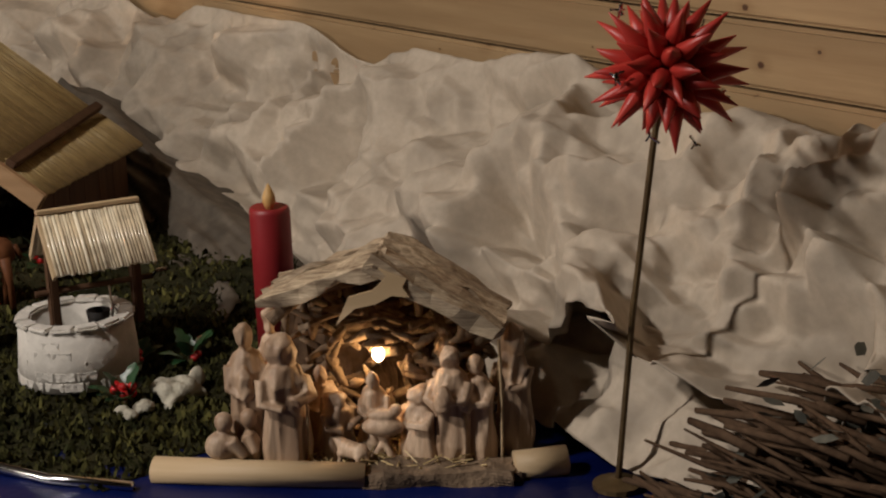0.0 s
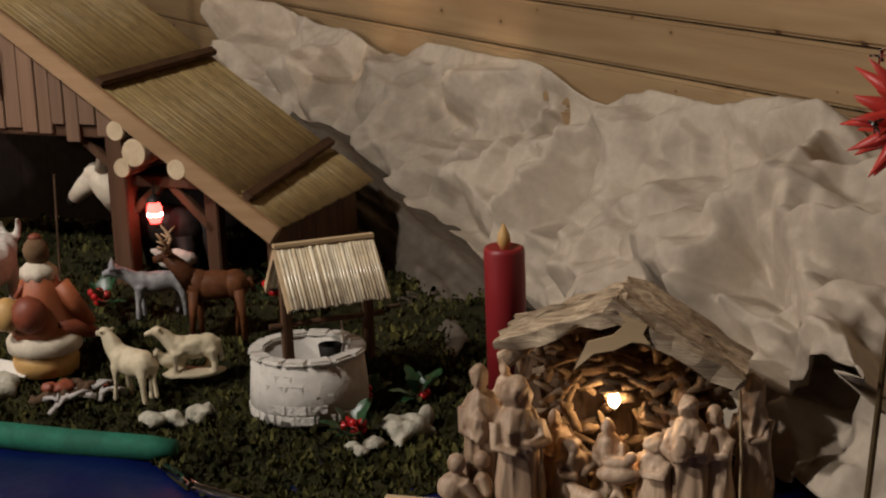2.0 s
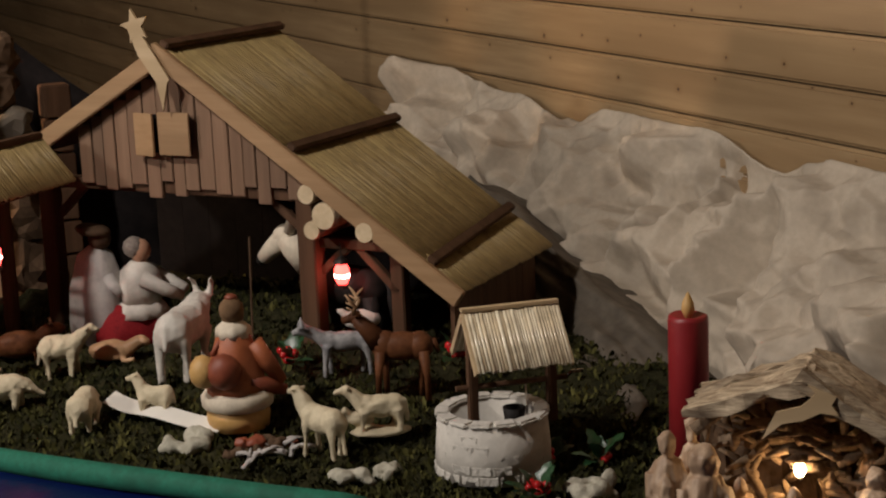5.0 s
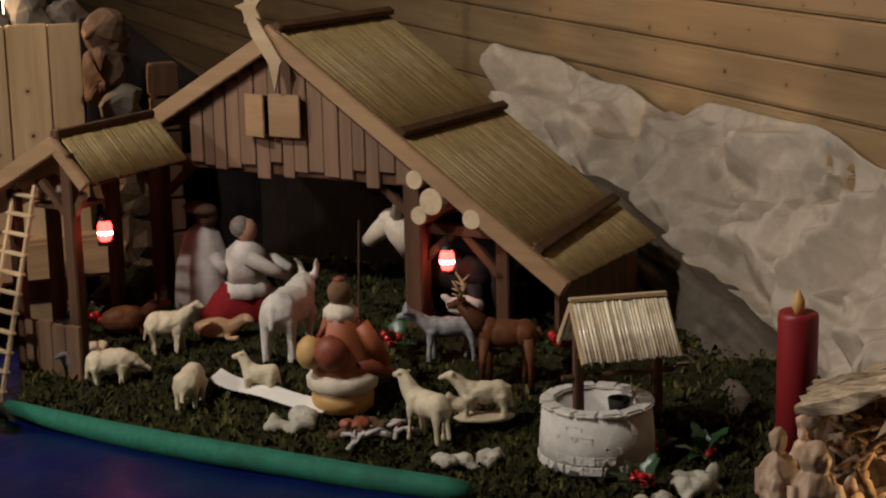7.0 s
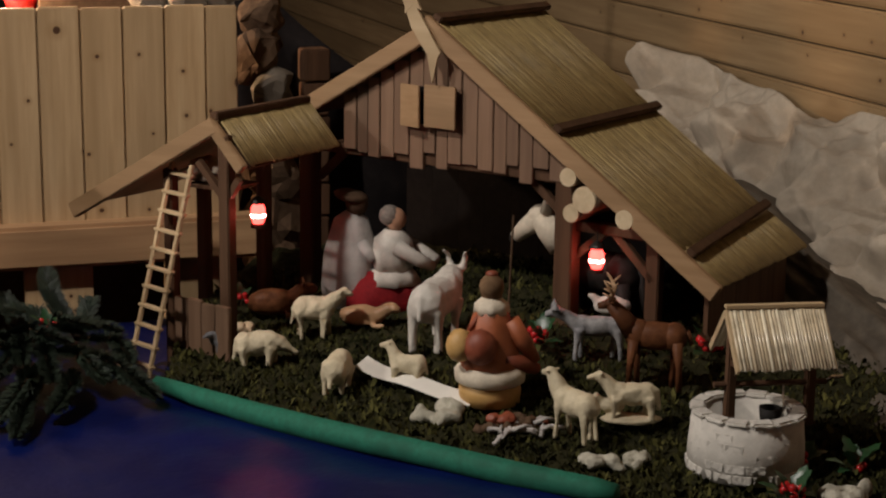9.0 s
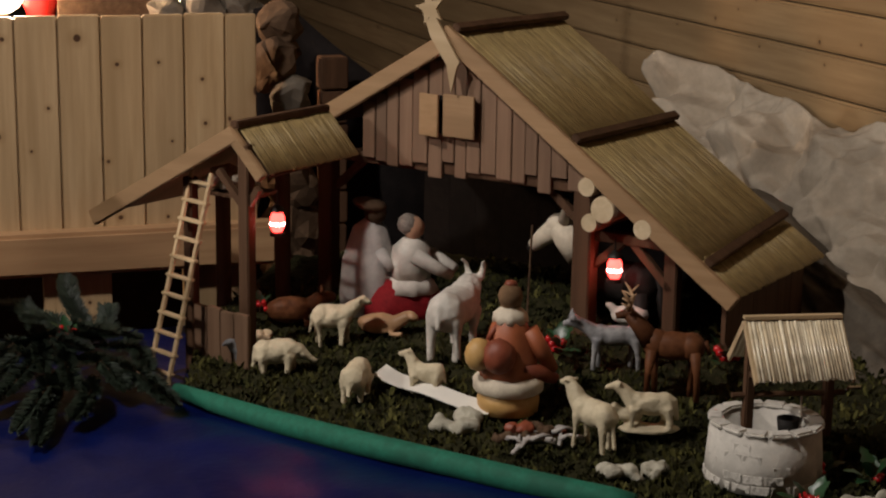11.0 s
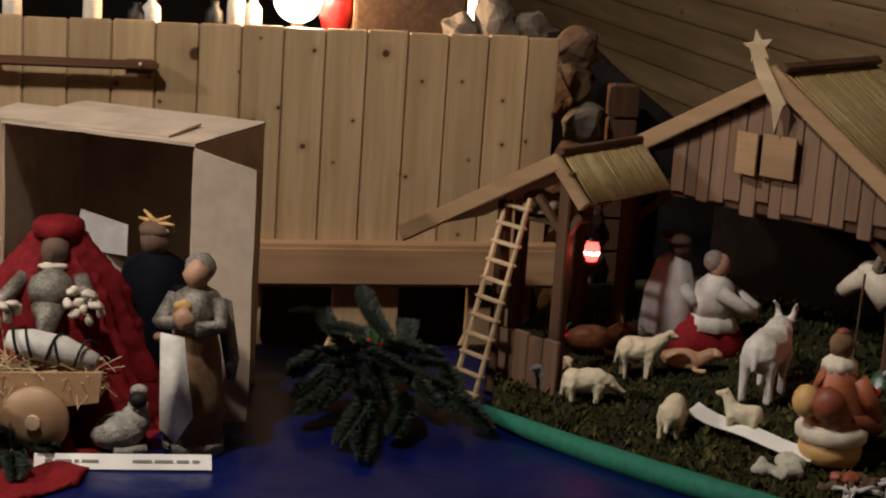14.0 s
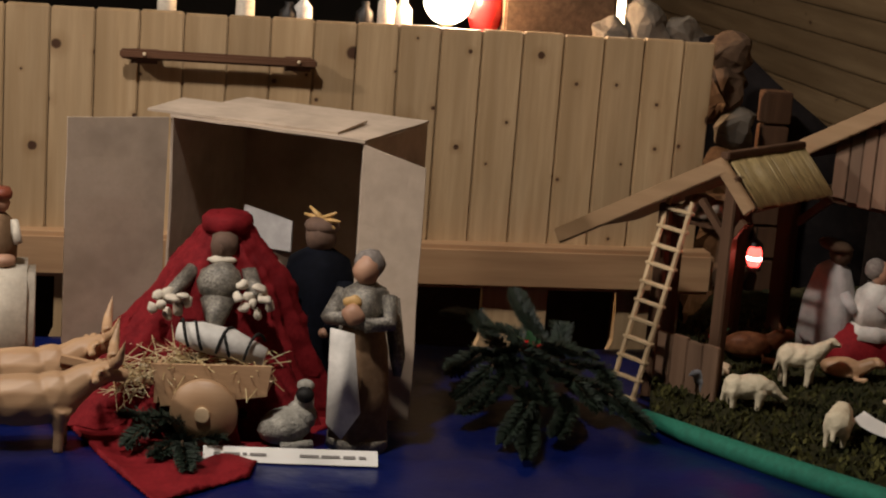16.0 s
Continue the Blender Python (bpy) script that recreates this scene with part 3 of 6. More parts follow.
ob = part("foil_edging", wobble(bm, 0.004, 40, 3), TINSEL, None, "", True)
tagged(ob, "crumpled silver foil along the moss edge", "edging")

# ---- kraft paper hills along the wall ----
LIP = [(0.6, 0.02), (-1.3, 0.02), (-1.55, 0.10), (-1.72, 0.15), (-1.86, 0.178), (-1.97, 0.115), (-2.08, 0.125), (-2.15, 0.145), (-2.23, 0.20), (-2.6, 0.20)]


def lip_z(y):
    for (y0, z0), (y1, z1) in zip(LIP, LIP[1:]):
        if y >= y1:
            return z0 + (z1 - z0) * (y0 - y) / (y0 - y1)
    return LIP[-1][1]


def hill_fn(u, v):
    y = 0.45 - 2.95 * u
    lip = lip_z(y)
    x0 = 2.17 + 0.03 * math.sin(5 * u + 1)
    if y < -1.4:
        x0 -= 0.05 * min(1, (-1.4 - y) / 0.3)
    bulge = math.sin(math.pi * v)
    x = x0 + (2.425 - x0) * v ** 0.9 - 0.05 * bulge * (0.5 + 0.5 * math.sin(11 * u))
    z = lip + (0.372 + 0.02 * math.sin(23 * u) + 0.012 * math.sin(51 * u) - lip) * v ** 0.95
    return (x, y, z)


sheet("paper_hill", Surface(hill_fn, (2.95, 0.42)), 680, 110, PAPER, "crumpled tan kraft paper hill against the board wall", "paper", crumple(70, (0, 2.95, 0, 0.42), 14), 0.74, 0.0015, 0.3)


def low_fn(u, v):
    y = -1.55 - 0.75 * u
    x = 2.085 + 0.15 * v + 0.02 * math.sin(8 * u)
    z = 0.010 + 0.10 * v + 0.015 * math.sin(15 * u) * v
    return (x, y, z)


sheet("paper_fold", Surface(low_fn, (0.75, 0.2)), 190, 56, PAPER, "crumpled kraft paper lying below the hill", "paper", crumple(45, (0, 0.75, 0, 0.2), 5), 0.28, 0.0015, 0.4)


def flank_fn(u, v):
    a = Vector((2.19, -0.20, 0.255)).lerp(Vector((2.135, -1.08, 0.065)), u)
    b = Vector((2.30, -0.20, 0.20)).lerp(Vector((2.24, -1.08, 0.02)), u)
    c = Vector((2.11, -0.30, 0.06)).lerp(Vector((1.955, -1.23, 0.030)), u)
    p = c.lerp(a, v / 0.7) if v < 0.7 else a.lerp(b, (v - 0.7) / 0.3)
    return tuple(p)


# The shadow of the barn on this slope is put into its dark colour.
sheet("paper_flank", Surface(flank_fn, (0.5, 0.4)), 90, 70, DARKENED_PAPER, "paper slope beside the barn, its shade put into a dark grey-brown", "paper", crumple(20, (0, 0.5, 0, 0.4), 9), 0.16)

# ---- the toy barn ----
BARN = pose(1.60, -0.675, 0, 0, 0, -51.5)
barn = thing("toy_barn", BARN, "model wooden barn with reed roof and plank gable", "model barn")
APEX, EAVE, DEEP = Vector((-0.204, 0, 0.598)), Vector((0.347, 0, 0.2125)), 0.36
SLOPE = (EAVE - APEX).normalized()


def at_x(x, lift=0.0, y=0.0):
    p = APEX + SLOPE * ((x - APEX.x) / SLOPE.x)
    return Vector((p.x, y, p.z)) + lift * Vector((-SLOPE.z, 0, SLOPE.x))


def reeds(bm, a, b, depth_a, depth_b, r, rnd, axis=Vector((0, 1, 0)), lift=Vector((0, 0, 1))):
    """A row of reeds that run from a to b, side by side along axis."""
    y = depth_a
    while y < depth_b:
        rr = r * rnd.uniform(0.75, 1.25)
        o = axis * (y + rr) + lift * rnd.uniform(-0.0006, 0.0012)
        d = (b - a).normalized()
        tube(bm, [a + o - d * rnd.uniform(0, 0.004), (a + b) / 2 + o + lift * rnd.uniform(0, 0.001), b + o + d * rnd.uniform(0, 0.004)], rr, 6)
        y += 1.5 * rr


NORMAL = Vector((-SLOPE.z, 0, SLOPE.x))
rnd = random.Random(5)
for x0, x1 in ((-0.204, 0.037), (0.037, 0.275), (0.275, 0.347)):
    bm = bmesh.new()
    reeds(bm, at_x(x0, -0.002), at_x(x1, -0.002), 0.004, DEEP - 0.004, 0.0018, rnd, lift=NORMAL)
    ob = part("reed_panel", bm, THATCH, barn, "yellow-brown reed thatch", True)
    ob["kind"] = "stuff"
bm = bmesh.new()
lo = Vector((-0.50, 0, 0.415))
reeds(bm, lo, APEX - Vector((0.01, 0, 0.006)), 0.004, DEEP - 0.004, 0.0018, rnd, lift=Vector((-0.5, 0, 0.85)))
part("reed_panel", bm, THATCH, barn, "yellow-brown reed thatch", True)["kind"] = "stuff"
part("roof_board", beam(bmesh.new(), at_x(-0.2, -0.010, DEEP / 2), at_x(0.343, -0.010, DEEP / 2), DEEP - 0.01, 0.008, NORMAL), BROWN, barn)
part("roof_board", beam(bmesh.new(), lo + Vector((0.004, DEEP / 2, -0.008)), APEX + Vector((-0.006, DEEP / 2, -0.014)), DEEP - 0.01, 0.008, (-0.5, 0, 0.85)), BROWN, barn)
for x, xb in ((-0.202, -0.196), (0.037, 0.041), (0.288, 0.262)):
    part("batten", beam(bmesh.new(), at_x(x, 0.006, -0.004), at_x(xb, 0.006, DEEP + 0.006), 0.017, 0.011, NORMAL, 0.002), BROWN, barn, "dark stained roof batten")
part("fascia", beam(bmesh.new(), at_x(-0.215, -0.014, -0.008), at_x(0.350, -0.014, -0.008), 0.014, 0.030, NORMAL, 0.002), FASCIA, barn)
part("fascia", beam(bmesh.new(), Vector((-0.498, -0.008, 0.412)), Vector((-0.222, -0.008, 0.573)), 0.014, 0.030, (-0.5, 0, 0.86), 0.002), FASCIA, barn)
x = -0.405
i = 0
while x < 0.058:
    w = 0.0285 + 0.004 * math.sin(5.1 * i)
    xm = x + w / 2
    top = min(0.567 + (xm + 0.222) * (0.573 - 0.412) / 0.276, 0.575 - (xm + 0.208) * 0.674) - 0.012
    low = 0.348 + 0.010 * math.sin(2.3 * i) + 0.006 * (-1) ** i
    part("gable_plank", block(bmesh.new(), (w - 0.0015, 0.008, top - low), pose(xm, 0.014 + 0.0015 * (i % 2), (top + low) / 2), 0.0012), BARN_PLANK, barn)
    x += w
    i += 1
# No hole is cut: a black slab gives the shade within the loft opening.
part("loft_opening", block(bmesh.new(), (0.10, 0.004, 0.066), pose(-0.212, 0.004, 0.448)), VOID, barn, "dark loft opening")
part("shutter", block(bmesh.new(), (0.046, 0.005, 0.074), pose(-0.249, -0.008, 0.447, 0, 0, -12), 0.001), FASCIA, barn, "half-open pale wooden shutter")
part("shutter", block(bmesh.new(), (0.064, 0.005, 0.074), pose(-0.190, -0.004, 0.449), 0.001), FASCIA, barn, "closed pale wooden shutter")


def ground_local(x, y):
    p = BARN @ Vector((x, y, 0))
    return ground_z(p.x, p.y)


def post(x, y, top, w=0.03, mt=BROWN, label=""):
    z = ground_local(x, y) - 0.012
    part("post", block(bmesh.new(), (w, w, top - z), pose(x, y, (top + z) / 2), 0.002), mt, barn, label)


for x, y, top, w in ((0.048, 0.03, 0.395, 0.034), (0.206, 0.045, 0.282, 0.024), (-0.487, 0.02, 0.405, 0.03), (0.27, 0.33, 0.22, 0.024)):
    post(x, y, top, w)
part("cross_beam", beam(bmesh.new(), (0.05, 0.04, 0.268), (0.222, 0.04, 0.268), 0.022, 0.018, (0, 0, 1), 0.002), BROWN, barn)
part("lintel", beam(bmesh.new(), (-0.49, 0.03, 0.352), (0.05, 0.03, 0.348), 0.022, 0.02, (0, 0, 1), 0.002), BROWN, barn)
for a, b in (((0.06, 0.04, 0.215), (0.115, 0.04, 0.262)), ((0.208, 0.04, 0.19), (0.135, 0.04, 0.262)), ((0.035, 0.035, 0.285), (-0.035, 0.035, 0.345)), ((-0.475, 0.03, 0.29), (-0.41, 0.03, 0.348))):
    part("brace", beam(bmesh.new(), a, b, 0.014, 0.014, (0, 0, 1), 0.0015), BROWN, barn)
# Back planks: the deep shade inside the barn is put into their near-black colour.
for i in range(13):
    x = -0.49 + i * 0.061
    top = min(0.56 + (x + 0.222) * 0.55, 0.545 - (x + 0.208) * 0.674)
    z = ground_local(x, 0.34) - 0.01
    part("back_plank", block(bmesh.new(), (0.0605, 0.008, top - z), pose(x + 0.03, 0.345, (top + z) / 2)), VOID, barn, "back plank, coloured near-black for the shade inside the barn")
for i in range(6):
    y = 0.045 + i * 0.055
    part("side_plank", block(bmesh.new(), (0.008, 0.054, 0.12), pose(0.30, y + 0.028, 0.150)), BROWN, barn)
part("hay_floor", block(bmesh.new(), (0.53, 0.31, 0.006), pose(-0.22, 0.18, 0.345)), BROWN, barn)
# comet on the gable
bm = bmesh.new()
star = []
for k in range(10):
    a = math.pi / 2 + k * math.pi / 5 + 0.25
    r = 0.030 if k % 2 == 0 else 0.013
    star.append((-0.240 + r * math.cos(a), 0.634 + r * math.sin(a)))
outline(bm, star, 0.005)
outline(bm, [(-0.256, 0.630), (-0.236, 0.632), (-0.196, 0.572), (-0.178, 0.545), (-0.183, 0.538), (-0.194, 0.492), (-0.205, 0.540), (-0.238, 0.585)], 0.004)
part("comet", bm, PALE, barn, "pale plywood comet with a pointed tail").location = (0, -0.022, 0)
# logs under the eave
for x, z, r, l in ((0.070, 0.358, 0.017, 0.10), (0.101, 0.323, 0.0235, 0.12), (0.077, 0.298, 0.016, 0.11), (0.176, 0.300, 0.018, 0.12), (0.145, 0.315, 0.02, 0.16)):
    o = 0.0 if l < 0.15 else 0.05
    lg = part("log", tube(bmesh.new(), [(x, o - 0.012, z), (x, o + l, z)], r, 16), BARK, barn, "short round log under the eave", True)
    part("log_end", lathe(bmesh.new(), [(r * 0.97, -0.002), (r * 0.9, 0.002)], 16), LOG_END, lg, "pale sawn end").matrix_basis = pose(x, o - 0.0135, z, 90)

# the lean-to, which stands out in front of the gable
def site(x, y, z):
    return BARN.inverted() @ Vector((x, y, z))


RID, LEFT, RIGHT, RUN = site(1.089, -0.525, 0.443), site(0.880, -0.285, 0.259), site(1.133, -0.577, 0.372), 0.25
DEEPER = Vector((0, RUN, 0))
LEFT_UP = (LEFT - RID).cross(Vector((0, 1, 0))).normalized()
LEFT_UP = LEFT_UP if LEFT_UP.z > 0 else -LEFT_UP
RIGHT_UP = (RIGHT - RID).cross(Vector((0, 1, 0))).normalized()
RIGHT_UP = RIGHT_UP if RIGHT_UP.z > 0 else -RIGHT_UP
bm = bmesh.new()
reeds(bm, RID + Vector((0.003, 0, 0)), RIGHT, 0.004, RUN - 0.004, 0.0024, rnd, lift=RIGHT_UP)
part("reed_panel", bm, THATCH, barn, "yellow reed thatch of the lean-to", True)["kind"] = "stuff"
part("roof_board", beam(bmesh.new(), LEFT + DEEPER * 0.52, RID + DEEPER * 0.52 - LEFT_UP * 0.004, RUN - 0.01, 0.010, LEFT_UP, 0.002), FASCIA, barn)
part("roof_board", beam(bmesh.new(), RID + DEEPER * 0.5 - RIGHT_UP * 0.010, RIGHT + DEEPER * 0.5 - RIGHT_UP * 0.008, RUN - 0.01, 0.006, RIGHT_UP), BROWN, barn)
part("fascia", beam(bmesh.new(), LEFT - LEFT_UP * 0.008 - DEEPER * 0.016, RID - LEFT_UP * 0.010 - DEEPER * 0.016, 0.014, 0.028, LEFT_UP, 0.002), FASCIA, barn)
part("fascia", beam(bmesh.new(), RID - RIGHT_UP * 0.010 - DEEPER * 0.02, RIGHT - RIGHT_UP * 0.012 - DEEPER * 0.02, 0.012, 0.022, RIGHT_UP, 0.002), FASCIA, barn)
part("batten", beam(bmesh.new(), RID - DEEPER * 0.02 + Vector((0, 0, 0.005)), RID + DEEPER + Vector((0, 0, 0.005)), 0.017, 0.012, (0, 0, 1), 0.002), BROWN, barn, "dark stained ridge batten")
WALL_L, WALL_R = site(1.030, -0.455, 0), site(1.100, -0.572, 0)
for p, top, w in ((site(1.104, -0.540, 0), 0.418, 0.022), (site(1.030, -0.425, 0), 0.345, 0.020), (site(1.225, -0.28, 0), 0.33, 0.022), (site(1.13, -0.20, 0), 0.30, 0.022)):
    part("post", block(bmesh.new(), (w, w, top), pose(p.x, p.y, top / 2), 0.002), BROWN, barn)
p = site(1.104, -0.540, 0)
for dx, dz in ((-0.06, 0.062), (0.026, 0.04)):
    part("brace", beam(bmesh.new(), (p.x, p.y, 0.305), (p.x + dx, p.y, 0.305 + dz), 0.011, 0.011), BROWN, barn)
for i in range(4):
    m = WALL_L.lerp(WALL_R, (i + 0.5) / 4)
    part("low_wall_plank", beam(bmesh.new(), (m.x, m.y, 0.0), (m.x, m.y, 0.128 + 0.003 * (i % 2)), (WALL_R - WALL_L).length / 4 - 0.0012, 0.009, (WALL_R - WALL_L).cross(Vector((0, 0, 1))), 0.0015), BARN_PLANK, barn)
part("loft_floor", beam(bmesh.new(), site(1.085, -0.415, 0.318), site(1.145, -0.485, 0.318), 0.08, 0.006), BROWN, barn)
mid = site(1.098, -0.430, 0)
for i in range(22):
    a = rnd.uniform(0, 6.28)
    c = Vector((mid.x + rnd.uniform(-0.035, 0.035), mid.y + rnd.uniform(-0.03, 0.03), rnd.uniform(0.327, 0.352)))
    d = Vector((math.cos(a), math.sin(a), rnd.uniform(-0.2, 0.2))) * rnd.uniform(0.012, 0.026)
    part("bundle", tube(bmesh.new(), [c - d, c + d], rnd.uniform(0.004, 0.009), 7), LINEN, barn, "pale bundle stored in the lean-to loft", True)

# lanterns
def lantern(name, place, power):
    ob = thing(name, BARN @ pose(*place), "small lit red lantern hanging in the barn", "lantern", "barn lanterns")
    part("glass", lathe(bmesh.new(), [(0.008, -0.018), (0.0125, -0.008), (0.0125, 0.008), (0.008, 0.018)], 14), RED_GLOW, ob, "glowing red glass", True)
    part("flame", ball(bmesh.new(), (0, 0, -0.003), (0.0132, 0.0132, 0.0135), sub=2), HOT_GLOW, ob, "bright flame", True)
    part("cap", lathe(bmesh.new(), [(0.014, 0.018), (0.011, 0.024), (0.003, 0.030)], 12), IRON, ob)
    part("foot", lathe(bmesh.new(), [(0.013, -0.024), (0.013, -0.018), (0.008, -0.017)], 12), IRON, ob)
    part("hook", tube(bmesh.new(), [(0, 0, 0.028), (0, 0, 0.052)], 0.0012, 6), IRON, ob)
    p = (BARN @ pose(*place)).translation
    lamp(name + "_light", "POINT", (p.x - 0.012, p.y - 0.022, p.z), power, (1.0, 0.10, 0.05), 0.012)


lantern("lantern", (0.110, 0.02, 0.220), 0.06)
lantern("lantern", tuple(site(1.161, -0.518, 0.278)), 0.06)

# ladder against the lean-to
ladder = thing("ladder", pose(0, 0, 0), "little pale wooden ladder leaning on the barn", "ladder")
b0, t0, wd = Vector((0.956, -0.496, 0.003)), Vector((1.046, -0.452, 0.358)), Vector((0.45, -0.89, 0)) * 0.028
for s in (-1, 1):
    part("rail", beam(bmesh.new(), b0 + s * wd, t0 + s * wd * 0.95, 0.006, 0.009, (0.34, -0.94, 0), 0.001), PALE, ladder)
for i in range(11):
    p = b0.lerp(t0, (i + 0.6) / 11.2)
    part("rung", beam(bmesh.new(), p - wd * 1.25, p + wd * 1.25, 0.011, 0.005, (0, 0, 1), 0.001), PALE, ladder)

# ---- the toy well ----
wx, wy = SPOT["well"]
wz = ground_z(wx, wy)
well = thing("toy_well", pose(wx, wy, wz - 0.004), "model stone well with a pale reed roof", "model well")
part("core", lathe(bmesh.new(), [(0.086, 0), (0.084, 0.040), (0.080, 0.086), (0.062, 0.087), (0.060, 0.02), (0.0, 0.02)], 40), MORTAR, well, "", True)
rnd = random.Random(21)
for row in range(6):
    z0, n = 0.002 + row * 0.0145, 18
    for k in range(n):
        a0 = (k + 0.5 * (row % 2)) * 2 * math.pi / n + rnd.uniform(-0.03, 0.03)
        da, r0, r1 = math.pi / n * rnd.uniform(0.9, 0.99), 0.083 - row * 0.0012, 0.0867 - row * 0.0013 + rnd.uniform(-0.0012, 0.0006)
        bm = bmesh.new()
        vs = []
        for r in (r0, r1):
            g = 0.0 if r == r0 else 0.0012
            for sa, z in ((-1, z0 + g), (1, z0 + g), (1, z0 + 0.0138 - g), (-1, z0 + 0.0138 - g)):
                aa = a0 + sa * (da - g * 6)
                vs.append(bm.verts.new((r * math.cos(aa), r * math.sin(aa), z)))
        for q in ((3, 2, 1, 0), (4, 5, 6, 7), (0, 1, 5, 4), (1, 2, 6, 5), (2, 3, 7, 6), (3, 0, 4, 7)):
            bm.faces.new([vs[i] for i in q])
        part("stone", bm, WELLSTONE, well)
for k in range(14):
    a = k * 2 * math.pi / 14
    bm = block(bmesh.new(), (0.024, 0.0336, 0.008), pose(0.072 * math.cos(a), 0.072 * math.sin(a), 0.089, 0, 0, math.degrees(a)), 0.003)
    part("rim_stone", wobble(bm, 0.0015, 60, k), WELLSTONE, well)
ROOF = pose(0.034, 0.0, 0, 0, 0, -10)
for s in (-1, 1):
    a, b = ROOF @ Vector((s * 0.060, 0, 0.06)), ROOF @ Vector((s * 0.060, 0, 0.210))
    part("post", beam(bmesh.new(), a, b, 0.014, 0.014, (1, 0, 0), 0.002), BROWN, well)
    part("brace", beam(bmesh.new(), ROOF @ Vector((s * 0.060, 0, 0.158)), ROOF @ Vector((s * 0.060, -0.036, 0.164)), 0.008, 0.008), BROWN, well)
part("axle", tube(bmesh.new(), [ROOF @ Vector((-0.085, 0, 0.125)), ROOF @ Vector((0.085, 0, 0.125))], 0.0045, 8), BROWN, well)
part("crank", tube(bmesh.new(), [ROOF @ Vector((0.085, 0, 0.125)), ROOF @ Vector((0.088, -0.012, 0.135)), ROOF @ Vector((0.105, -0.012, 0.135))], 0.003, 8), TINSEL, well, "shiny metal crank")
part("rope", tube(bmesh.new(), [ROOF @ Vector((0.02, 0, 0.125)), ROOF @ Vector((0.022, 0, 0.088))], 0.0015, 6), LINEN, well)
part("bucket", lathe(bmesh.new(), [(0.013, 0.062), (0.017, 0.092), (0.015, 0.092), (0.012, 0.066)], 16, centre=(0.030, -0.012)), BLACK, well, "little black bucket", True)
rt = Vector((0, 0, 0.236))
for s in (-1, 1):
    lo = Vector((0, s * 0.066, 0.166)) if s < 0 else Vector((0, 0.064, 0.166))
    bm = bmesh.new()
    reeds(bm, rt + Vector((0, 0, 0)), lo, -0.070, 0.070, 0.0032, rnd, axis=Vector((1, 0, 0)), lift=Vector((0, s * 0.8, 0.5)))
    bm.transform(ROOF)
    part("reed_panel", bm, THATCH_PALE, well, "pale shiny reed roof slope", True)["kind"] = "stuff"
    for x in (-0.0715, 0.0715):
        part("barge_board", beam(bmesh.new(), ROOF @ (rt + Vector((x, 0, -0.004))), ROOF @ (lo + Vector((x, 0, -0.004))), 0.004, 0.010, ROOF.to_3x3() @ Vector((0, s * 0.8, 0.5))), PALE, well)
part("ridge", beam(bmesh.new(), ROOF @ (rt + Vector((-0.073, 0, 0.005))), ROOF @ (rt + Vector((0.073, 0, 0.005))), 0.011, 0.005), PALE, well)

# ---- red candle ----
cx, cy = SPOT["candle"]
candle = thing("red_candle", pose(cx, cy, 0.0), "tall red pillar candle with an amber flame tip", "candle")
cz = 0.070
bm = lathe(bmesh.new(), [(0.0285, 0.0), (0.0285, cz + 0.172), (0.0275, cz + 0.178), (0.024, cz + 0.180), (0.008, cz + 0.174)], 32)
part("wax", wobble(bm, 0.0012, 30), WAX, candle, "", True)
part("flame_tip", lathe(bmesh.new(), [(0.004, cz + 0.174), (0.0095, cz + 0.186), (0.0085, cz + 0.196), (0.001, cz + 0.212)], 16), OCHRE, candle, "amber plastic flame tip", True)

# ---- red star on a rod ----
star = thing("star_rod", pose(2.044, -1.995, 0), "spiky red paper star on a thin dark rod", "star ornament")
part("rod", tube(bmesh.new(), [(0, 0, 0.0), (0.015, -0.013, 0.22), (0.032, -0.029, 0.41), (0.040, -0.036, 0.48)], 0.0038, 8), BRASS, star)
part("rod_foot", lathe(bmesh.new(), [(0.03, 0.0), (0.03, 0.006), (0.006, 0.012)], 16), BRASS, star)
bm = bmesh.new()
rnd = random.Random(3)
c = Vector((0.043, -0.040, 0.500))
N = 64
for k in range(N):
    z = 1 - 2 * (k + 0.5) / N
    a = k * 2.399963
    d = Vector((math.sqrt(1 - z * z) * math.cos(a), math.sqrt(1 - z * z) * math.sin(a), z))
    ln = rnd.uniform(0.078, 0.096)
    sd = Vector((rnd.uniform(-1, 1), rnd.uniform(-1, 1), rnd.uniform(-1, 1))) * 0.004
    part("ray", tube(bmesh.new(), [c + d * 0.012, c + d * 0.045 + sd, c + d * ln], [0.006, 0.0115, 0.0006], 8), REDFOIL, star, "", True)
for k in range(9):
    a = k * 0.9
    p = c + Vector((-0.075, 0, 0)) * math.cos(a) + Vector((0, 0.03, 0.085)) * math.sin(a)
    bm = bmesh.new()
    for j in range(5):
        q = p + Vector((rnd.uniform(-1, 1), rnd.uniform(-1, 1), rnd.uniform(-1, 1))) * 0.010
        tube(bm, [p, q], 0.0016, 5)
    part("tinsel", bm, TINSEL, star, "silver tinsel bunch")

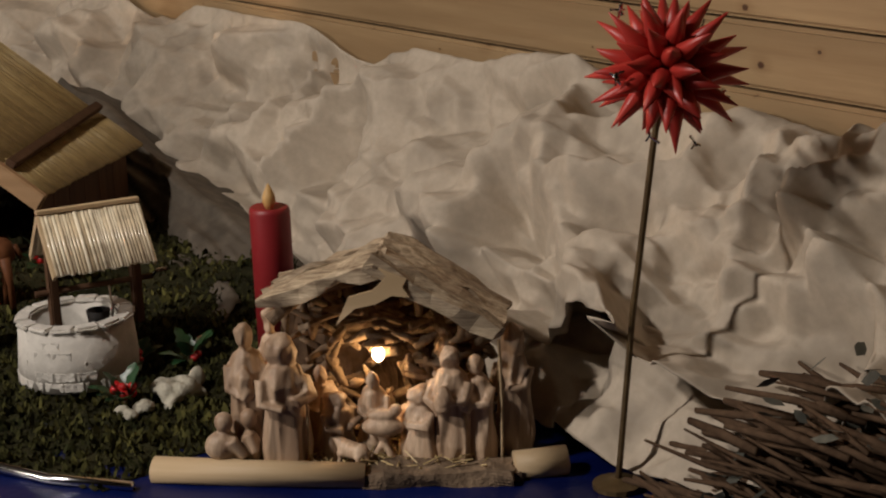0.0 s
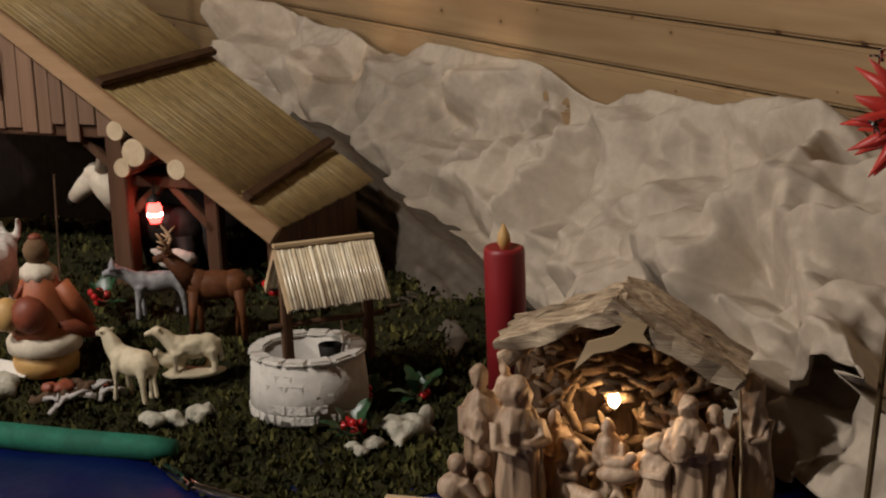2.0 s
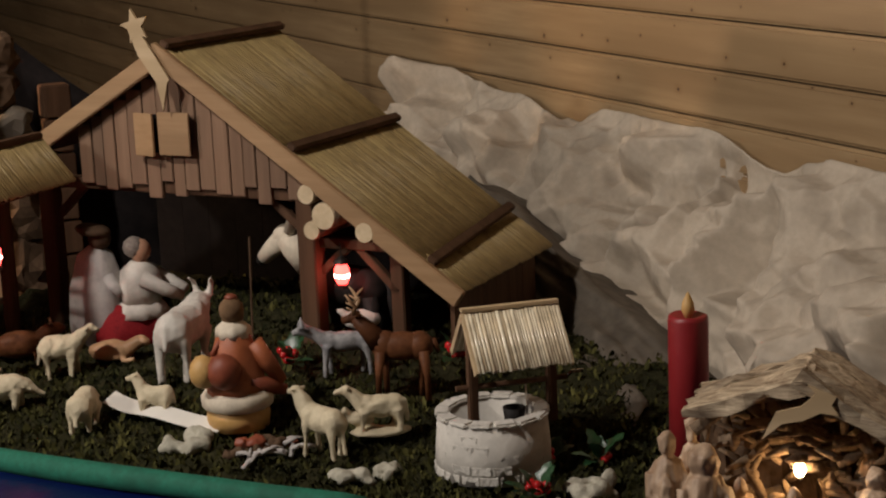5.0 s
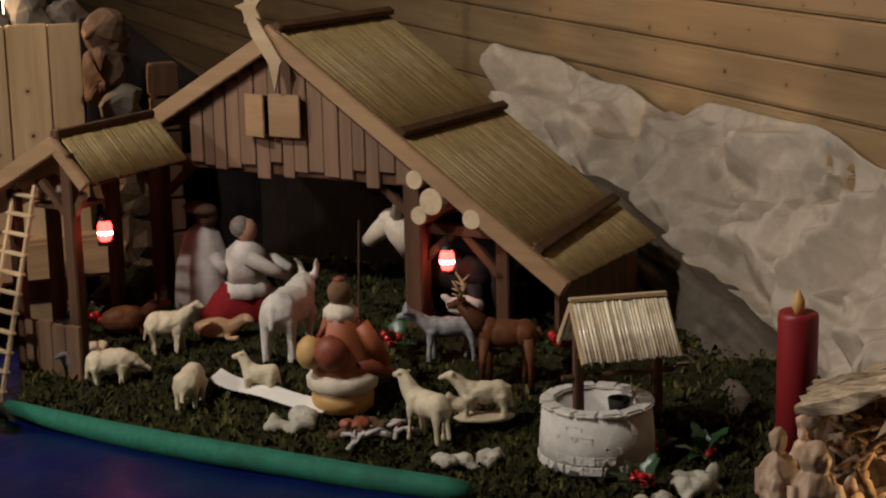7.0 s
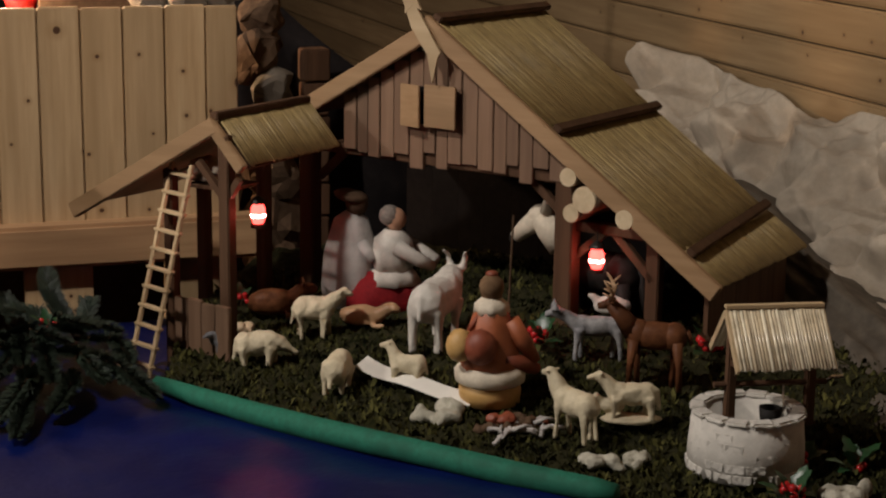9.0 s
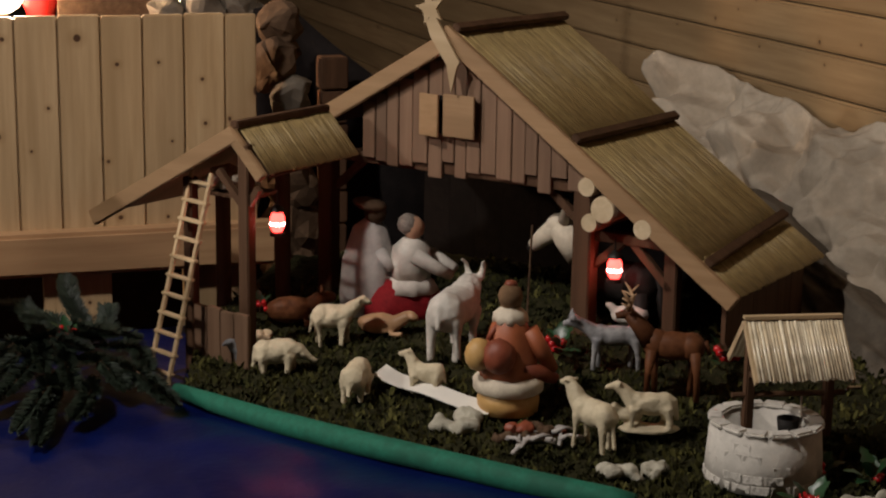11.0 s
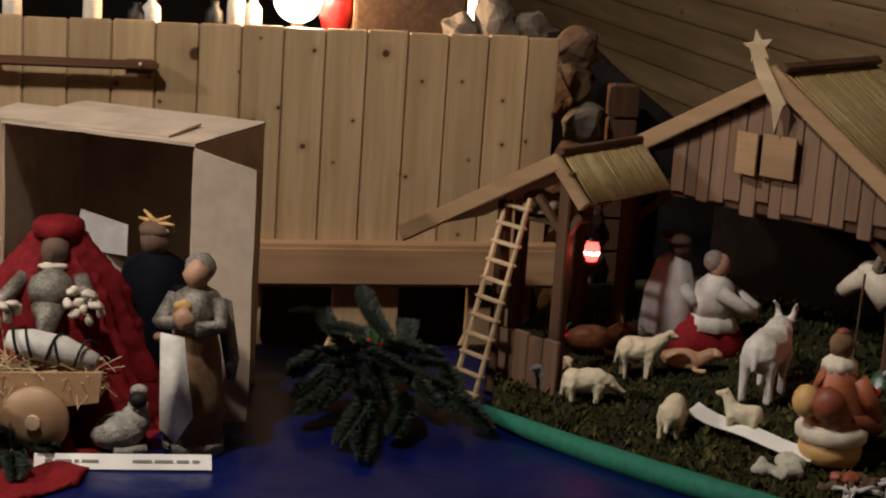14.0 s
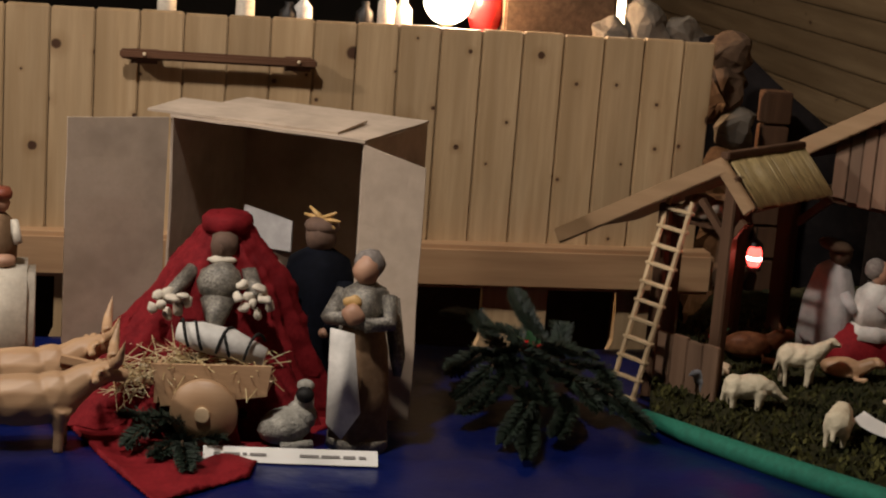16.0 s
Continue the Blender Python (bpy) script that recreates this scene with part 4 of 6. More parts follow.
# ---- carved and painted figures ----
def cloak(bm, profile, mi):
    """Draped cloth from (radius, height, shift) rows: deep uneven folds that fade towards the top."""
    rings, seg = [], 90
    for j in range(len(profile) * 5 - 4):
        t = j / 5
        i = min(int(t), len(profile) - 2)
        r, z, sh = (a + (b - a) * (t - i) for a, b in zip(profile[i], profile[i + 1]))
        low = 1 - z / profile[-1][1]
        ring = []
        for k in range(seg):
            a = k * 2 * math.pi / seg
            f_ = abs(math.sin(4.5 * a + 1.2 * math.sin(2 * a) + 2.2 * z)) + 0.5 * abs(math.sin(8.5 * a + 5 * z + 1)) + 0.35 * math.sin(21 * a + 30 * z)
            rr = r * (1 + (0.06 + 0.22 * low) * (f_ - 0.8))
            ring.append(bm.verts.new((0.72 * rr * math.cos(a), sh + rr * math.sin(a), max(0, z + 0.006 * math.sin(7 * a + 20 * z)))))
        rings.append(ring)
    for r, q in zip(rings, rings[1:]):
        for k in range(seg):
            bm.faces.new((r[k], r[(k + 1) % seg], q[(k + 1) % seg], q[k])).material_index = mi
    bm.faces.new(rings[-1]).material_index = mi
    return bm


def figure(name, m, pieces, mats, label, category, group="", voxel=0.0, soft=3, rough=0.0):
    """One carved body out of balls ('b'), bars ('t') and turned shapes ('l')."""
    bm = bmesh.new()
    for p in pieces:
        if p[0] == "b":
            ball(bm, p[1], p[2], p[3] if len(p) > 3 else (0, 0, 0), p[4] if len(p) > 4 else 0)
        elif p[0] == "t":
            tube(bm, p[1], p[2], 10, p[3] if len(p) > 3 else 0)
        elif p[0] == "c":
            cloak(bm, p[1], p[2])
        elif p[0] == "p":
            outline(bm, p[1], 0.003, p[2], p[3])
        else:
            lathe(bm, p[1], 28, p[2], p[3] if len(p) > 3 else 0.0, p[4] if len(p) > 4 else 7, p[5] if len(p) > 5 else (0, 0), p[6] if len(p) > 6 else (1, 1), p[7] if len(p) > 7 else 0.0)
    if rough:
        wobble(bm, rough, 70, m.translation.x * 9)
        wobble(bm, rough * 0.5, 190, m.translation.y * 9)
    ob = part(name, bm, mats, None, "", True)
    ob.matrix_basis = m
    finish(ob, voxel, soft)
    return tagged(ob, label, category, group)


def beast(L, H, r, head=(0.62, 0.95), hr=0.17, legs=0.07, tail=0.3, graze=False, stride=0.1):
    """Pieces of a standing four-legged animal of length L and back height H that faces +x."""
    by = H - r
    hx, hz = head[0] * L, head[1] * H
    ps = [("b", (0, 0, by), (L * 0.42, r * 0.9, r)), ("b", (L * 0.22, 0, by + r * 0.1), (r * 0.95, r * 0.85, r * 1.0)), ("b", (-L * 0.25, 0, by), (r * 0.95, r * 0.92, r * 1.0))]
    ps.append(("t", [(L * 0.28, 0, by + r * 0.2), ((L * 0.3 + hx) / 2, 0, (by + hz) / 2 + r * 0.25), (hx, 0, hz)], [r * 0.75, r * 0.58, hr * L * 0.5]))
    dn = -0.6 if graze else -0.25
    ps += [("b", (hx, 0, hz), (hr * L * 0.55, hr * L * 0.45, hr * L * 0.5)), ("t", [(hx, 0, hz), (hx + hr * L, 0, hz + dn * hr * L)], [hr * L * 0.42, hr * L * 0.26])]
    for s in (-1, 1):
        ps.append(("b", (hx - hr * L * 0.2, s * hr * L * 0.6, hz + hr * L * 0.18), (hr * L * 0.2, hr * L * 0.38, hr * L * 0.14), (20 * s, 0, 0)))
        for x, sg in ((L * 0.27, 1), (-L * 0.3, -1)):
            ps.append(("t", [(x, s * r * 0.55, by - r * 0.2), (x + sg * s * stride * L * 0.4, s * r * 0.55, by * 0.45), (x + sg * s * stride * L * 0.5, s * r * 0.55, 0)], [legs * L * 1.5, legs * L * 0.8, legs * L * 0.75]))
    ps.append(("t", [(-L * 0.42, 0, by + r * 0.4), (-L * 0.5, 0, by - tail * H)], [legs * L * 0.8, legs * L * 0.6]))
    return ps


SHEEP = "little ivory carved sheep standing on the moss"
G = "sheep of the flock"
figure("sheep", on_moss("grazing", 0, -18), beast(0.082, 0.058, 0.022, (0.60, 0.50), 0.2, 0.085, 0.5, True), WOOL, "little ivory carved sheep grazing on the moss", "sheep", G, 0.0026, 2, 0.004)
figure("sheep", on_moss("rear", 0, 58), beast(0.080, 0.064, 0.023, (0.58, 0.62), 0.2, 0.085, 0.4), WOOL, "little ivory carved sheep seen grazing near the felt edge", "sheep", G, 0.0026, 2, 0.004)
figure("sheep", on_moss("young", 0, 138), beast(0.064, 0.052, 0.017, (0.55, 1.22), 0.23, 0.09, 0.3), WOOL, "small ivory carved lamb with its head raised", "sheep", G, 0.0026, 2, 0.004)
figure("sheep", on_moss("standing", 0, -20), beast(0.078, 0.072, 0.021, (0.66, 1.12), 0.2, 0.075, 0.4), WOOL, SHEEP, "sheep", G, 0.0026, 2, 0.004)
figure("sheep", on_moss("walking", 0, 118), beast(0.085, 0.078, 0.022, (0.58, 1.22), 0.2, 0.07, 0.6), WOOL, "ivory carved sheep walking with its head raised", "sheep", G, 0.0026, 2, 0.004)
figure("sheep", on_moss("ewe", 0.008, 160), beast(0.088, 0.062, 0.019, (0.58, 1.15), 0.19, 0.07, 0.4) + [("b", (0.03, -0.012, 0.022), (0.022, 0.010, 0.012)), ("t", [(0.045, -0.012, 0.026), (0.056, -0.012, 0.038)], [0.007, 0.006]), ("b", (0, -0.002, 0.003), (0.05, 0.026, 0.007))], WOOL, "ivory carved ewe with a suckling lamb on a base", "sheep", G, 0.0026, 2, 0.004)
figure("sheep", on_moss("lying", -0.004, -30), [("b", (0, 0, 0.018), (0.042, 0.022, 0.020)), ("t", [(0.03, 0, 0.022), (0.05, 0, 0.036)], [0.014, 0.010]), ("b", (0.055, 0, 0.034), (0.014, 0.009, 0.010)), ("t", [(0.02, -0.02, 0.006), (0.045, -0.022, 0.005)], 0.005)], OXWOOD, "small tan carved sheep lying on the moss", "sheep", G, 0.0026, 2, 0.004)
figure("sheep", on_moss("dark_lamb", 0, -150), beast(0.05, 0.038, 0.014, (0.6, 0.9), 0.22, 0.09, 0.3), [DOGFUR], "tiny grey carved lamb beside the low wall", "sheep", G, 0.0024)
figure("goat", on_moss("goat", 0, 50), beast(0.155, 0.118, 0.036, (0.62, 0.92), 0.13, 0.06, 0.2) + [("t", [(0.094, s * 0.010, 0.114), (0.090, s * 0.016, 0.134), (0.078, s * 0.020, 0.146)], [0.006, 0.005, 0.0025]) for s in (-1, 1)], WHITE, "white carved goat with short horns facing the barn", "goat", "", 0.0030, 2, 0.004)
figure("dog", on_moss("dog", 0, 163), beast(0.11, 0.075, 0.018, (0.60, 1.08), 0.18, 0.055, -0.1) + [("t", [(0.07, 0.012, 0.085), (0.068, 0.014, 0.102)], [0.007, 0.001]), ("t", [(0.07, -0.012, 0.085), (0.068, -0.014, 0.102)], [0.007, 0.001])], DOGFUR, "grey and white carved shepherd dog on the moss", "dog", "", 0.003)
antlers = []
for s in (-1, 1):
    b = Vector((0.072, s * 0.008, 0.142))
    antlers += [("t", [b, b + 0.62 * Vector((-0.01, s * 0.022, 0.022)), b + 0.62 * Vector((0.004, s * 0.034, 0.044)), b + 0.62 * Vector((0.014, s * 0.032, 0.058))], [0.0034, 0.003, 0.0024, 0.001], 1)]
    antlers += [("t", [b + 0.62 * Vector((-0.01, s * 0.022, 0.022)), b + 0.62 * Vector((0.014, s * 0.026, 0.036))], [0.0022, 0.001], 1), ("t", [b + 0.62 * Vector((-0.004, s * 0.028, 0.034)), b + 0.62 * Vector((-0.022, s * 0.034, 0.052))], [0.0022, 0.001], 1), ("t", [b + 0.62 * Vector((-0.004, s * 0.01, 0.008)), b + 0.62 * Vector((0.016, s * 0.012, 0.02))], [0.0022, 0.001], 1)]
figure("deer", on_moss("deer", 0, 152), beast(0.118, 0.110, 0.024, (0.60, 1.22), 0.17, 0.055, 0.1) + antlers, [DEERFUR, OXWOOD], "red-brown carved stag with branching antlers", "deer")
figure("goose", on_moss("goose", 0.02, 160), [("b", (0, 0, 0.018), (0.034, 0.018, 0.018)), ("t", [(0.022, 0, 0.022), (0.034, 0, 0.034), (0.042, 0, 0.036)], [0.009, 0.006, 0.003])], WHITE, "small white carved goose behind the dog", "goose", "", 0.0024)
figure("ox_figure", on_moss("ox", 0, -10, 0.75), [("b", (0, 0, 0.036), (0.062, 0.032, 0.034)), ("t", [(0.05, 0, 0.042), (0.075, 0, 0.066)], [0.024, 0.018]), ("b", (0.085, 0, 0.066), (0.024, 0.014, 0.015)), ("t", [(0.075, 0.012, 0.078), (0.073, 0.034, 0.09)], [0.005, 0.001]), ("t", [(0.075, -0.012, 0.078), (0.073, -0.034, 0.09)], [0.005, 0.001]), ("t", [(0.03, -0.03, 0.01), (0.07, -0.032, 0.006)], 0.009)], DEERFUR, "dark brown carved ox lying in the lean-to", "ox", "", 0.003)

# the pilgrim doll with the sack
figure("pilgrim_doll", on_moss("pilgrim", -0.003, 62), [
    ("l", [(0.047, 0), (0.049, 0.020), (0.046, 0.034)], 2), ("l", [(0.046, 0.030), (0.055, 0.036), (0.056, 0.050), (0.048, 0.060)], 1, 0.03, 9),
    ("l", [(0.048, 0.056), (0.044, 0.085), (0.034, 0.12), (0.026, 0.145), (0.016, 0.152)], 0, 0.04, 6), ("l", [(0.027, 0.142), (0.026, 0.156), (0.015, 0.166)], 1, 0.06, 8),
    ("b", (0.004, 0, 0.176), (0.018, 0.018, 0.021), (0, 0, 0), 4), ("b", (-0.003, 0, 0.184), (0.0195, 0.0195, 0.020), (0, 0, 0), 4), ("b", (-0.001, 0, 0.203), (0.010, 0.010, 0.006), (0, 0, 0), 3),
    ("b", (-0.044, 0.010, 0.098), (0.025, 0.027, 0.030), (0, -15, 0), 3), ("b", (-0.040, 0.042, 0.098), (0.022, 0.022, 0.027), (0, 0, 0), 2),
    ("t", [(-0.004, -0.030, 0.132), (-0.004, -0.050, 0.10), (0.016, -0.066, 0.066)], [0.015, 0.014, 0.010], 0), ("t", [(-0.02, -0.02, 0.075), (0.0, -0.052, 0.062), (0.02, -0.07, 0.050)], [0.017, 0.013, 0.009], 3), ("t", [(-0.03, 0.03, 0.12), (-0.012, 0.012, 0.148)], [0.004, 0.004], 3)],
    [ORANGE, LINEN, OCHRE, RUST, BROWN_CLOTH], "painted wooden pilgrim doll in a rust coat with sacks", "doll")
x, y = SPOT["pilgrim"]
rod = part("staff", tube(bmesh.new(), [(0, 0, 0), (0.004, 0.003, 0.14), (0.010, 0.008, 0.27)], 0.0018, 6), TWIG)
rod.location = (x + 0.045, y + 0.050, ground_z(x + 0.045, y + 0.050) - 0.004)
tagged(rod, "thin dark walking staff beside the pilgrim doll", "staff", "staffs")
# the kneeling and the cloaked doll in the barn
figure("kneeling_doll", on_moss("mother", -0.010, -25) @ Matrix.Translation((0.02, 0.035, 0)), [
    ("l", [(0.062, 0), (0.064, 0.025), (0.046, 0.056), (0.030, 0.070)], 0, 0.06, 6, (-0.012, 0), (1.2, 0.9)), ("l", [(0.050, 0.050), (0.040, 0.068), (0.034, 0.074)], 1, 0.05, 8), ("l", [(0.034, 0.070), (0.038, 0.10), (0.034, 0.128), (0.016, 0.145)], 1, 0.03, 5),
    ("b", (0.004, 0, 0.164), (0.020, 0.018, 0.022), (0, 0, 0), 2), ("b", (-0.006, 0, 0.170), (0.020, 0.021, 0.020), (0, 0, 0), 3), ("t", [(0.01, -0.034, 0.122), (0.05, -0.036, 0.10), (0.075, -0.02, 0.085)], [0.014, 0.012, 0.009], 1), ("t", [(0.01, 0.034, 0.122), (0.05, 0.03, 0.10), (0.078, 0.01, 0.09)], [0.014, 0.012, 0.009], 1)],
    [RED_CLOTH, WHITE, SKIN, HAIR], "kneeling doll in a red skirt and white blouse", "doll")
p = Vector((*SPOT["mother"], 0)) + Vector((0.0, 0.055, 0))
figure("cloaked_doll", pose(p.x - 0.030, p.y + 0.020, ground_z(p.x, p.y) - 0.020, 0, 0, -40) @ Matrix.Diagonal((0.95, 0.95, 0.88, 1)), [
    ("l", [(0.050, 0), (0.054, 0.05), (0.050, 0.12), (0.032, 0.185), (0.012, 0.200)], 0, 0.07, 7), ("b", (0.012, 0, 0.215), (0.022, 0.021, 0.025), (0, 0, 0), 1), ("b", (0.0, 0, 0.232), (0.034, 0.034, 0.012), (0, 12, 0), 1), ("t", [(0.03, -0.02, 0.14), (0.06, -0.03, 0.11)], [0.014, 0.010], 0)],
    [GREYWHITE, TWIG], "standing doll in a pale grey cloak in the barn", "doll")
head = [("t", [(0.06, 0, 0.135), (0.085, 0, 0.158), (0.098, 0, 0.170)], [0.028, 0.026, 0.021], 1), ("b", (0.100, 0, 0.168), (0.024, 0.019, 0.020), (0, 0, 0), 1), ("t", [(0.10, 0, 0.168), (0.128, 0, 0.148), (0.146, 0, 0.132)], [0.019, 0.014, 0.010], 1), ("b", (0.148, 0, 0.130), (0.008, 0.010, 0.009), (0, 0, 0), 0)]
head += [("t", [(0.085, s * 0.015, 0.18), (0.072, s * 0.028, 0.215)], [0.009, 0.003], 1) for s in (-1, 1)]
figure("donkey", pose(*(BARN @ Vector((0.082, 0.085, 0))).to_tuple()[:2], 0.062, 0, 0, 126) @ Matrix.Scale(1.18, 4), [p for p in beast(0.16, 0.135, 0.034, (0.40, 1.0), 0.16, 0.06, 0.4)] + head, [BLACK, LINEN], "dark carved donkey with a cream head by the post", "donkey")

# strip of paper lying on the moss
def strip(name, a, b, za, zb, w, label, sag=0.0, up=0.0):
    a, b = Vector((*a, za)), Vector((*b, zb))
    d = (b - a).normalized()
    side = Vector((-d.y, d.x, up)).normalized() * w / 2
    bm = bmesh.new()
    rows = []
    for i in range(13):
        t = i / 12
        c = a.lerp(b, t) + Vector((0, 0, 0.010 * sag * math.sin(t * 9) * (1 - t))) + side * 0.9 * sag * math.sin(math.pi * t)
        rows.append([bm.verts.new(c - side), bm.verts.new(c + side)])
    for r, s in zip(rows, rows[1:]):
        bm.faces.new((r[0], s[0], s[1], r[1]))
    ob = part(name, bm, LABEL)
    sol = ob.modifiers.new("card", "SOLIDIFY")
    sol.thickness = 0.0012
    return tagged(ob, label, "label"), a, b, side


(ax, ay), (bx, by) = SPOT["strip_l"], SPOT["strip_r"]
strip("paper_strip", (ax, ay), (bx, by), ground_z(ax, ay) + 0.022, ground_z(bx, by) + 0.012, 0.032, "curled white paper strip lying on the moss", -0.5, 0.35)
sign, sa, sb, ss = strip("label_strip", (0.239, -0.776), (0.498, -0.790), 0.012, 0.010, 0.026, "long white label strip with grey writing", 0.0, 0.9)
for t0, t1 in ((0.06, 0.10), (0.115, 0.21), (0.225, 0.25), (0.265, 0.36), (0.55, 0.66), (0.675, 0.78), (0.80, 0.87), (0.89, 0.93)):
    bm = beam(bmesh.new(), sa.lerp(sb, t0), sa.lerp(sb, t1), 0.0045, 0.0006, ss.cross(sb - sa))
    part("writing", bm, INK, sign).location = -ss.cross(sb - sa).normalized() * 0.0011 * (1 if ss.cross(sb - sa).z < 0 else -1)

# rocks, roots, lichen, berries
def clump(name, place, r, n, mt, label, category, group="", seed=0, flat=0.7):
    rn = random.Random(seed)
    bm = bmesh.new()
    for k in range(n):
        ball(bm, (rn.uniform(-1, 1) * r, rn.uniform(-1, 1) * r * 0.7, rn.uniform(0.1, 0.8) * r * flat), (r * rn.uniform(0.3, 0.6), r * rn.uniform(0.3, 0.6), r * rn.uniform(0.25, 0.5)), (0, 0, rn.uniform(0, 180)))
    wobble(bm, r * 0.22, 1.6 / r, seed)
    ob = part(name, bm, mt, None, "", True)
    ob.location = place
    finish(ob, 0.1 * r, 1)
    return tagged(ob, label, category, group)


def spot(key, dz=0.0, dx=0.0, dy=0.0):
    x, y = SPOT[key]
    return (x + dx, y + dy, ground_z(x + dx, y + dy) + dz)


clump("lichen", spot("rock", -0.004), 0.026, 10, LICHEN, "clump of pale dry lichen on the moss", "lichen", "lichen", 1)
clump("lichen", spot("rock", -0.004, 0.05, -0.01), 0.020, 8, LICHEN, "clump of pale dry lichen on the moss", "lichen", "lichen", 2)
clump("lichen", spot("stone", -0.004), 0.030, 12, LICHEN, "clump of pale dry lichen beside the paper strip", "lichen", "lichen", 3)
clump("lichen", spot("white_rock", -0.004, 0.03, 0.0), 0.034, 16, LICHEN, "clump of pale dry lichen by the berries", "lichen", "lichen", 4)
clump("lichen", spot("white_rock", -0.004, -0.045, -0.02), 0.022, 8, LICHEN, "clump of pale dry lichen by the berries", "lichen", "lichen", 6)
for i, (dx, dy, sc, mt) in enumerate(((0, 0, 0.022, RUST), (0.03, -0.012, 0.017, TWIG), (-0.03, -0.02, 0.02, TWIG), (0.05, -0.03, 0.014, RUST), (0.01, -0.03, 0.018, TWIG))):
    clump("root", spot("logs", -0.003, dx, dy), sc, 7, mt, "gnarled piece of brown root on the moss", "root", "roots", 10 + i)
bm = bmesh.new()
rn = random.Random(4)
for k in range(16):
    x, y, z = spot("twig", 0.002)
    c = Vector((x + rn.uniform(-0.03, 0.07), y + rn.uniform(-0.02, 0.03), z + rn.uniform(0, 0.012)))
    d = Vector((rn.uniform(-1, 1), rn.uniform(-1, 1), rn.uniform(-0.1, 0.3))) * 0.025
    tube(bm, [c - d, c + d * 0.2 + Vector((0, 0, 0.004)), c + d], [0.004, 0.003, 0.0015], 6)
tagged(part("twigs", bm, GREYWHITE, None, "", True), "grey dry twigs lying on the moss", "twigs", kind="stuff")
clump("stump", spot("stump", -0.002), 0.020, 6, LOG_END, "round pale slice of branch on the moss", "stump", "", 30)


def sprig(name, place, n_leaf, n_berry, s, label, seed):
    """Holly: pointed leaves on a twig, with a bunch of berries."""
    rn = random.Random(seed)
    ob = thing(name, pose(*place), label, "holly", "holly sprigs")
    for k in range(n_leaf):
        a, el = rn.uniform(0, 6.28), rn.uniform(0.1, 1.1)
        d = Vector((math.cos(a) * math.cos(el), math.sin(a) * math.cos(el), math.sin(el)))
        sd = d.cross(Vector((0, 0, 1))).normalized()
        nrm = sd.cross(d)
        o, ln = d * s * 0.2, s * rn.uniform(0.7, 1.2)
        bm = bmesh.new()
        left, right, mid = [], [], []
        for i in range(7):
            t = i / 6
            w = ln * 0.26 * math.sin(math.pi * min(1, t * 0.95 + 0.03)) * (1.25 if i % 2 else 0.8)
            c = o + d * ln * t + nrm * ln * 0.12 * math.sin(math.pi * t)
            mid.append(bm.verts.new(c - nrm * w * 0.25))
            left.append(bm.verts.new(c + sd * w))
            right.append(bm.verts.new(c - sd * w))
        for i in range(6):
            bm.faces.new((mid[i], mid[i + 1], left[i + 1], left[i])).smooth = True
            bm.faces.new((right[i], right[i + 1], mid[i + 1], mid[i])).smooth = True
        part("leaf", bm, LEAF, ob)
    for k in range(n_berry):
        p = Vector((rn.uniform(-1, 1), rn.uniform(-1, 1), rn.uniform(0.3, 1.4))) * s * 0.34
        part("berry", ball(bmesh.new(), p, s * 0.15, sub=2), BERRY, ob, "", True)
    part("twig", tube(bmesh.new(), [(0, 0, -0.003), (s * 0.1, 0, s * 0.3), (0, s * 0.1, s * 0.6)], 0.002, 6), TWIG, ob)


sprig("holly", spot("holly_a", 0.012), 9, 9, 0.045, "holly sprig with bright red berries on the moss", 1)
sprig("holly", spot("holly_b", 0.004, -0.01, -0.03), 10, 10, 0.044, "holly sprig with red berries before the well", 2)
sprig("holly", spot("berries", 0.03), 4, 9, 0.034, "sprig of red berries by the low barn wall", 3)
sprig("holly", spot("plant", 0.0), 8, 3, 0.04, "dark holly sprig with dull red berries", 5)
sprig("holly", spot("plant", 0.0, -0.06, 0.05), 9, 3, 0.04, "dark holly sprig with dull red berries", 8)
sprig("holly", spot("deer", 0.02, 0.12, 0.05), 8, 8, 0.05, "holly sprig with red berries behind the stag", 9)


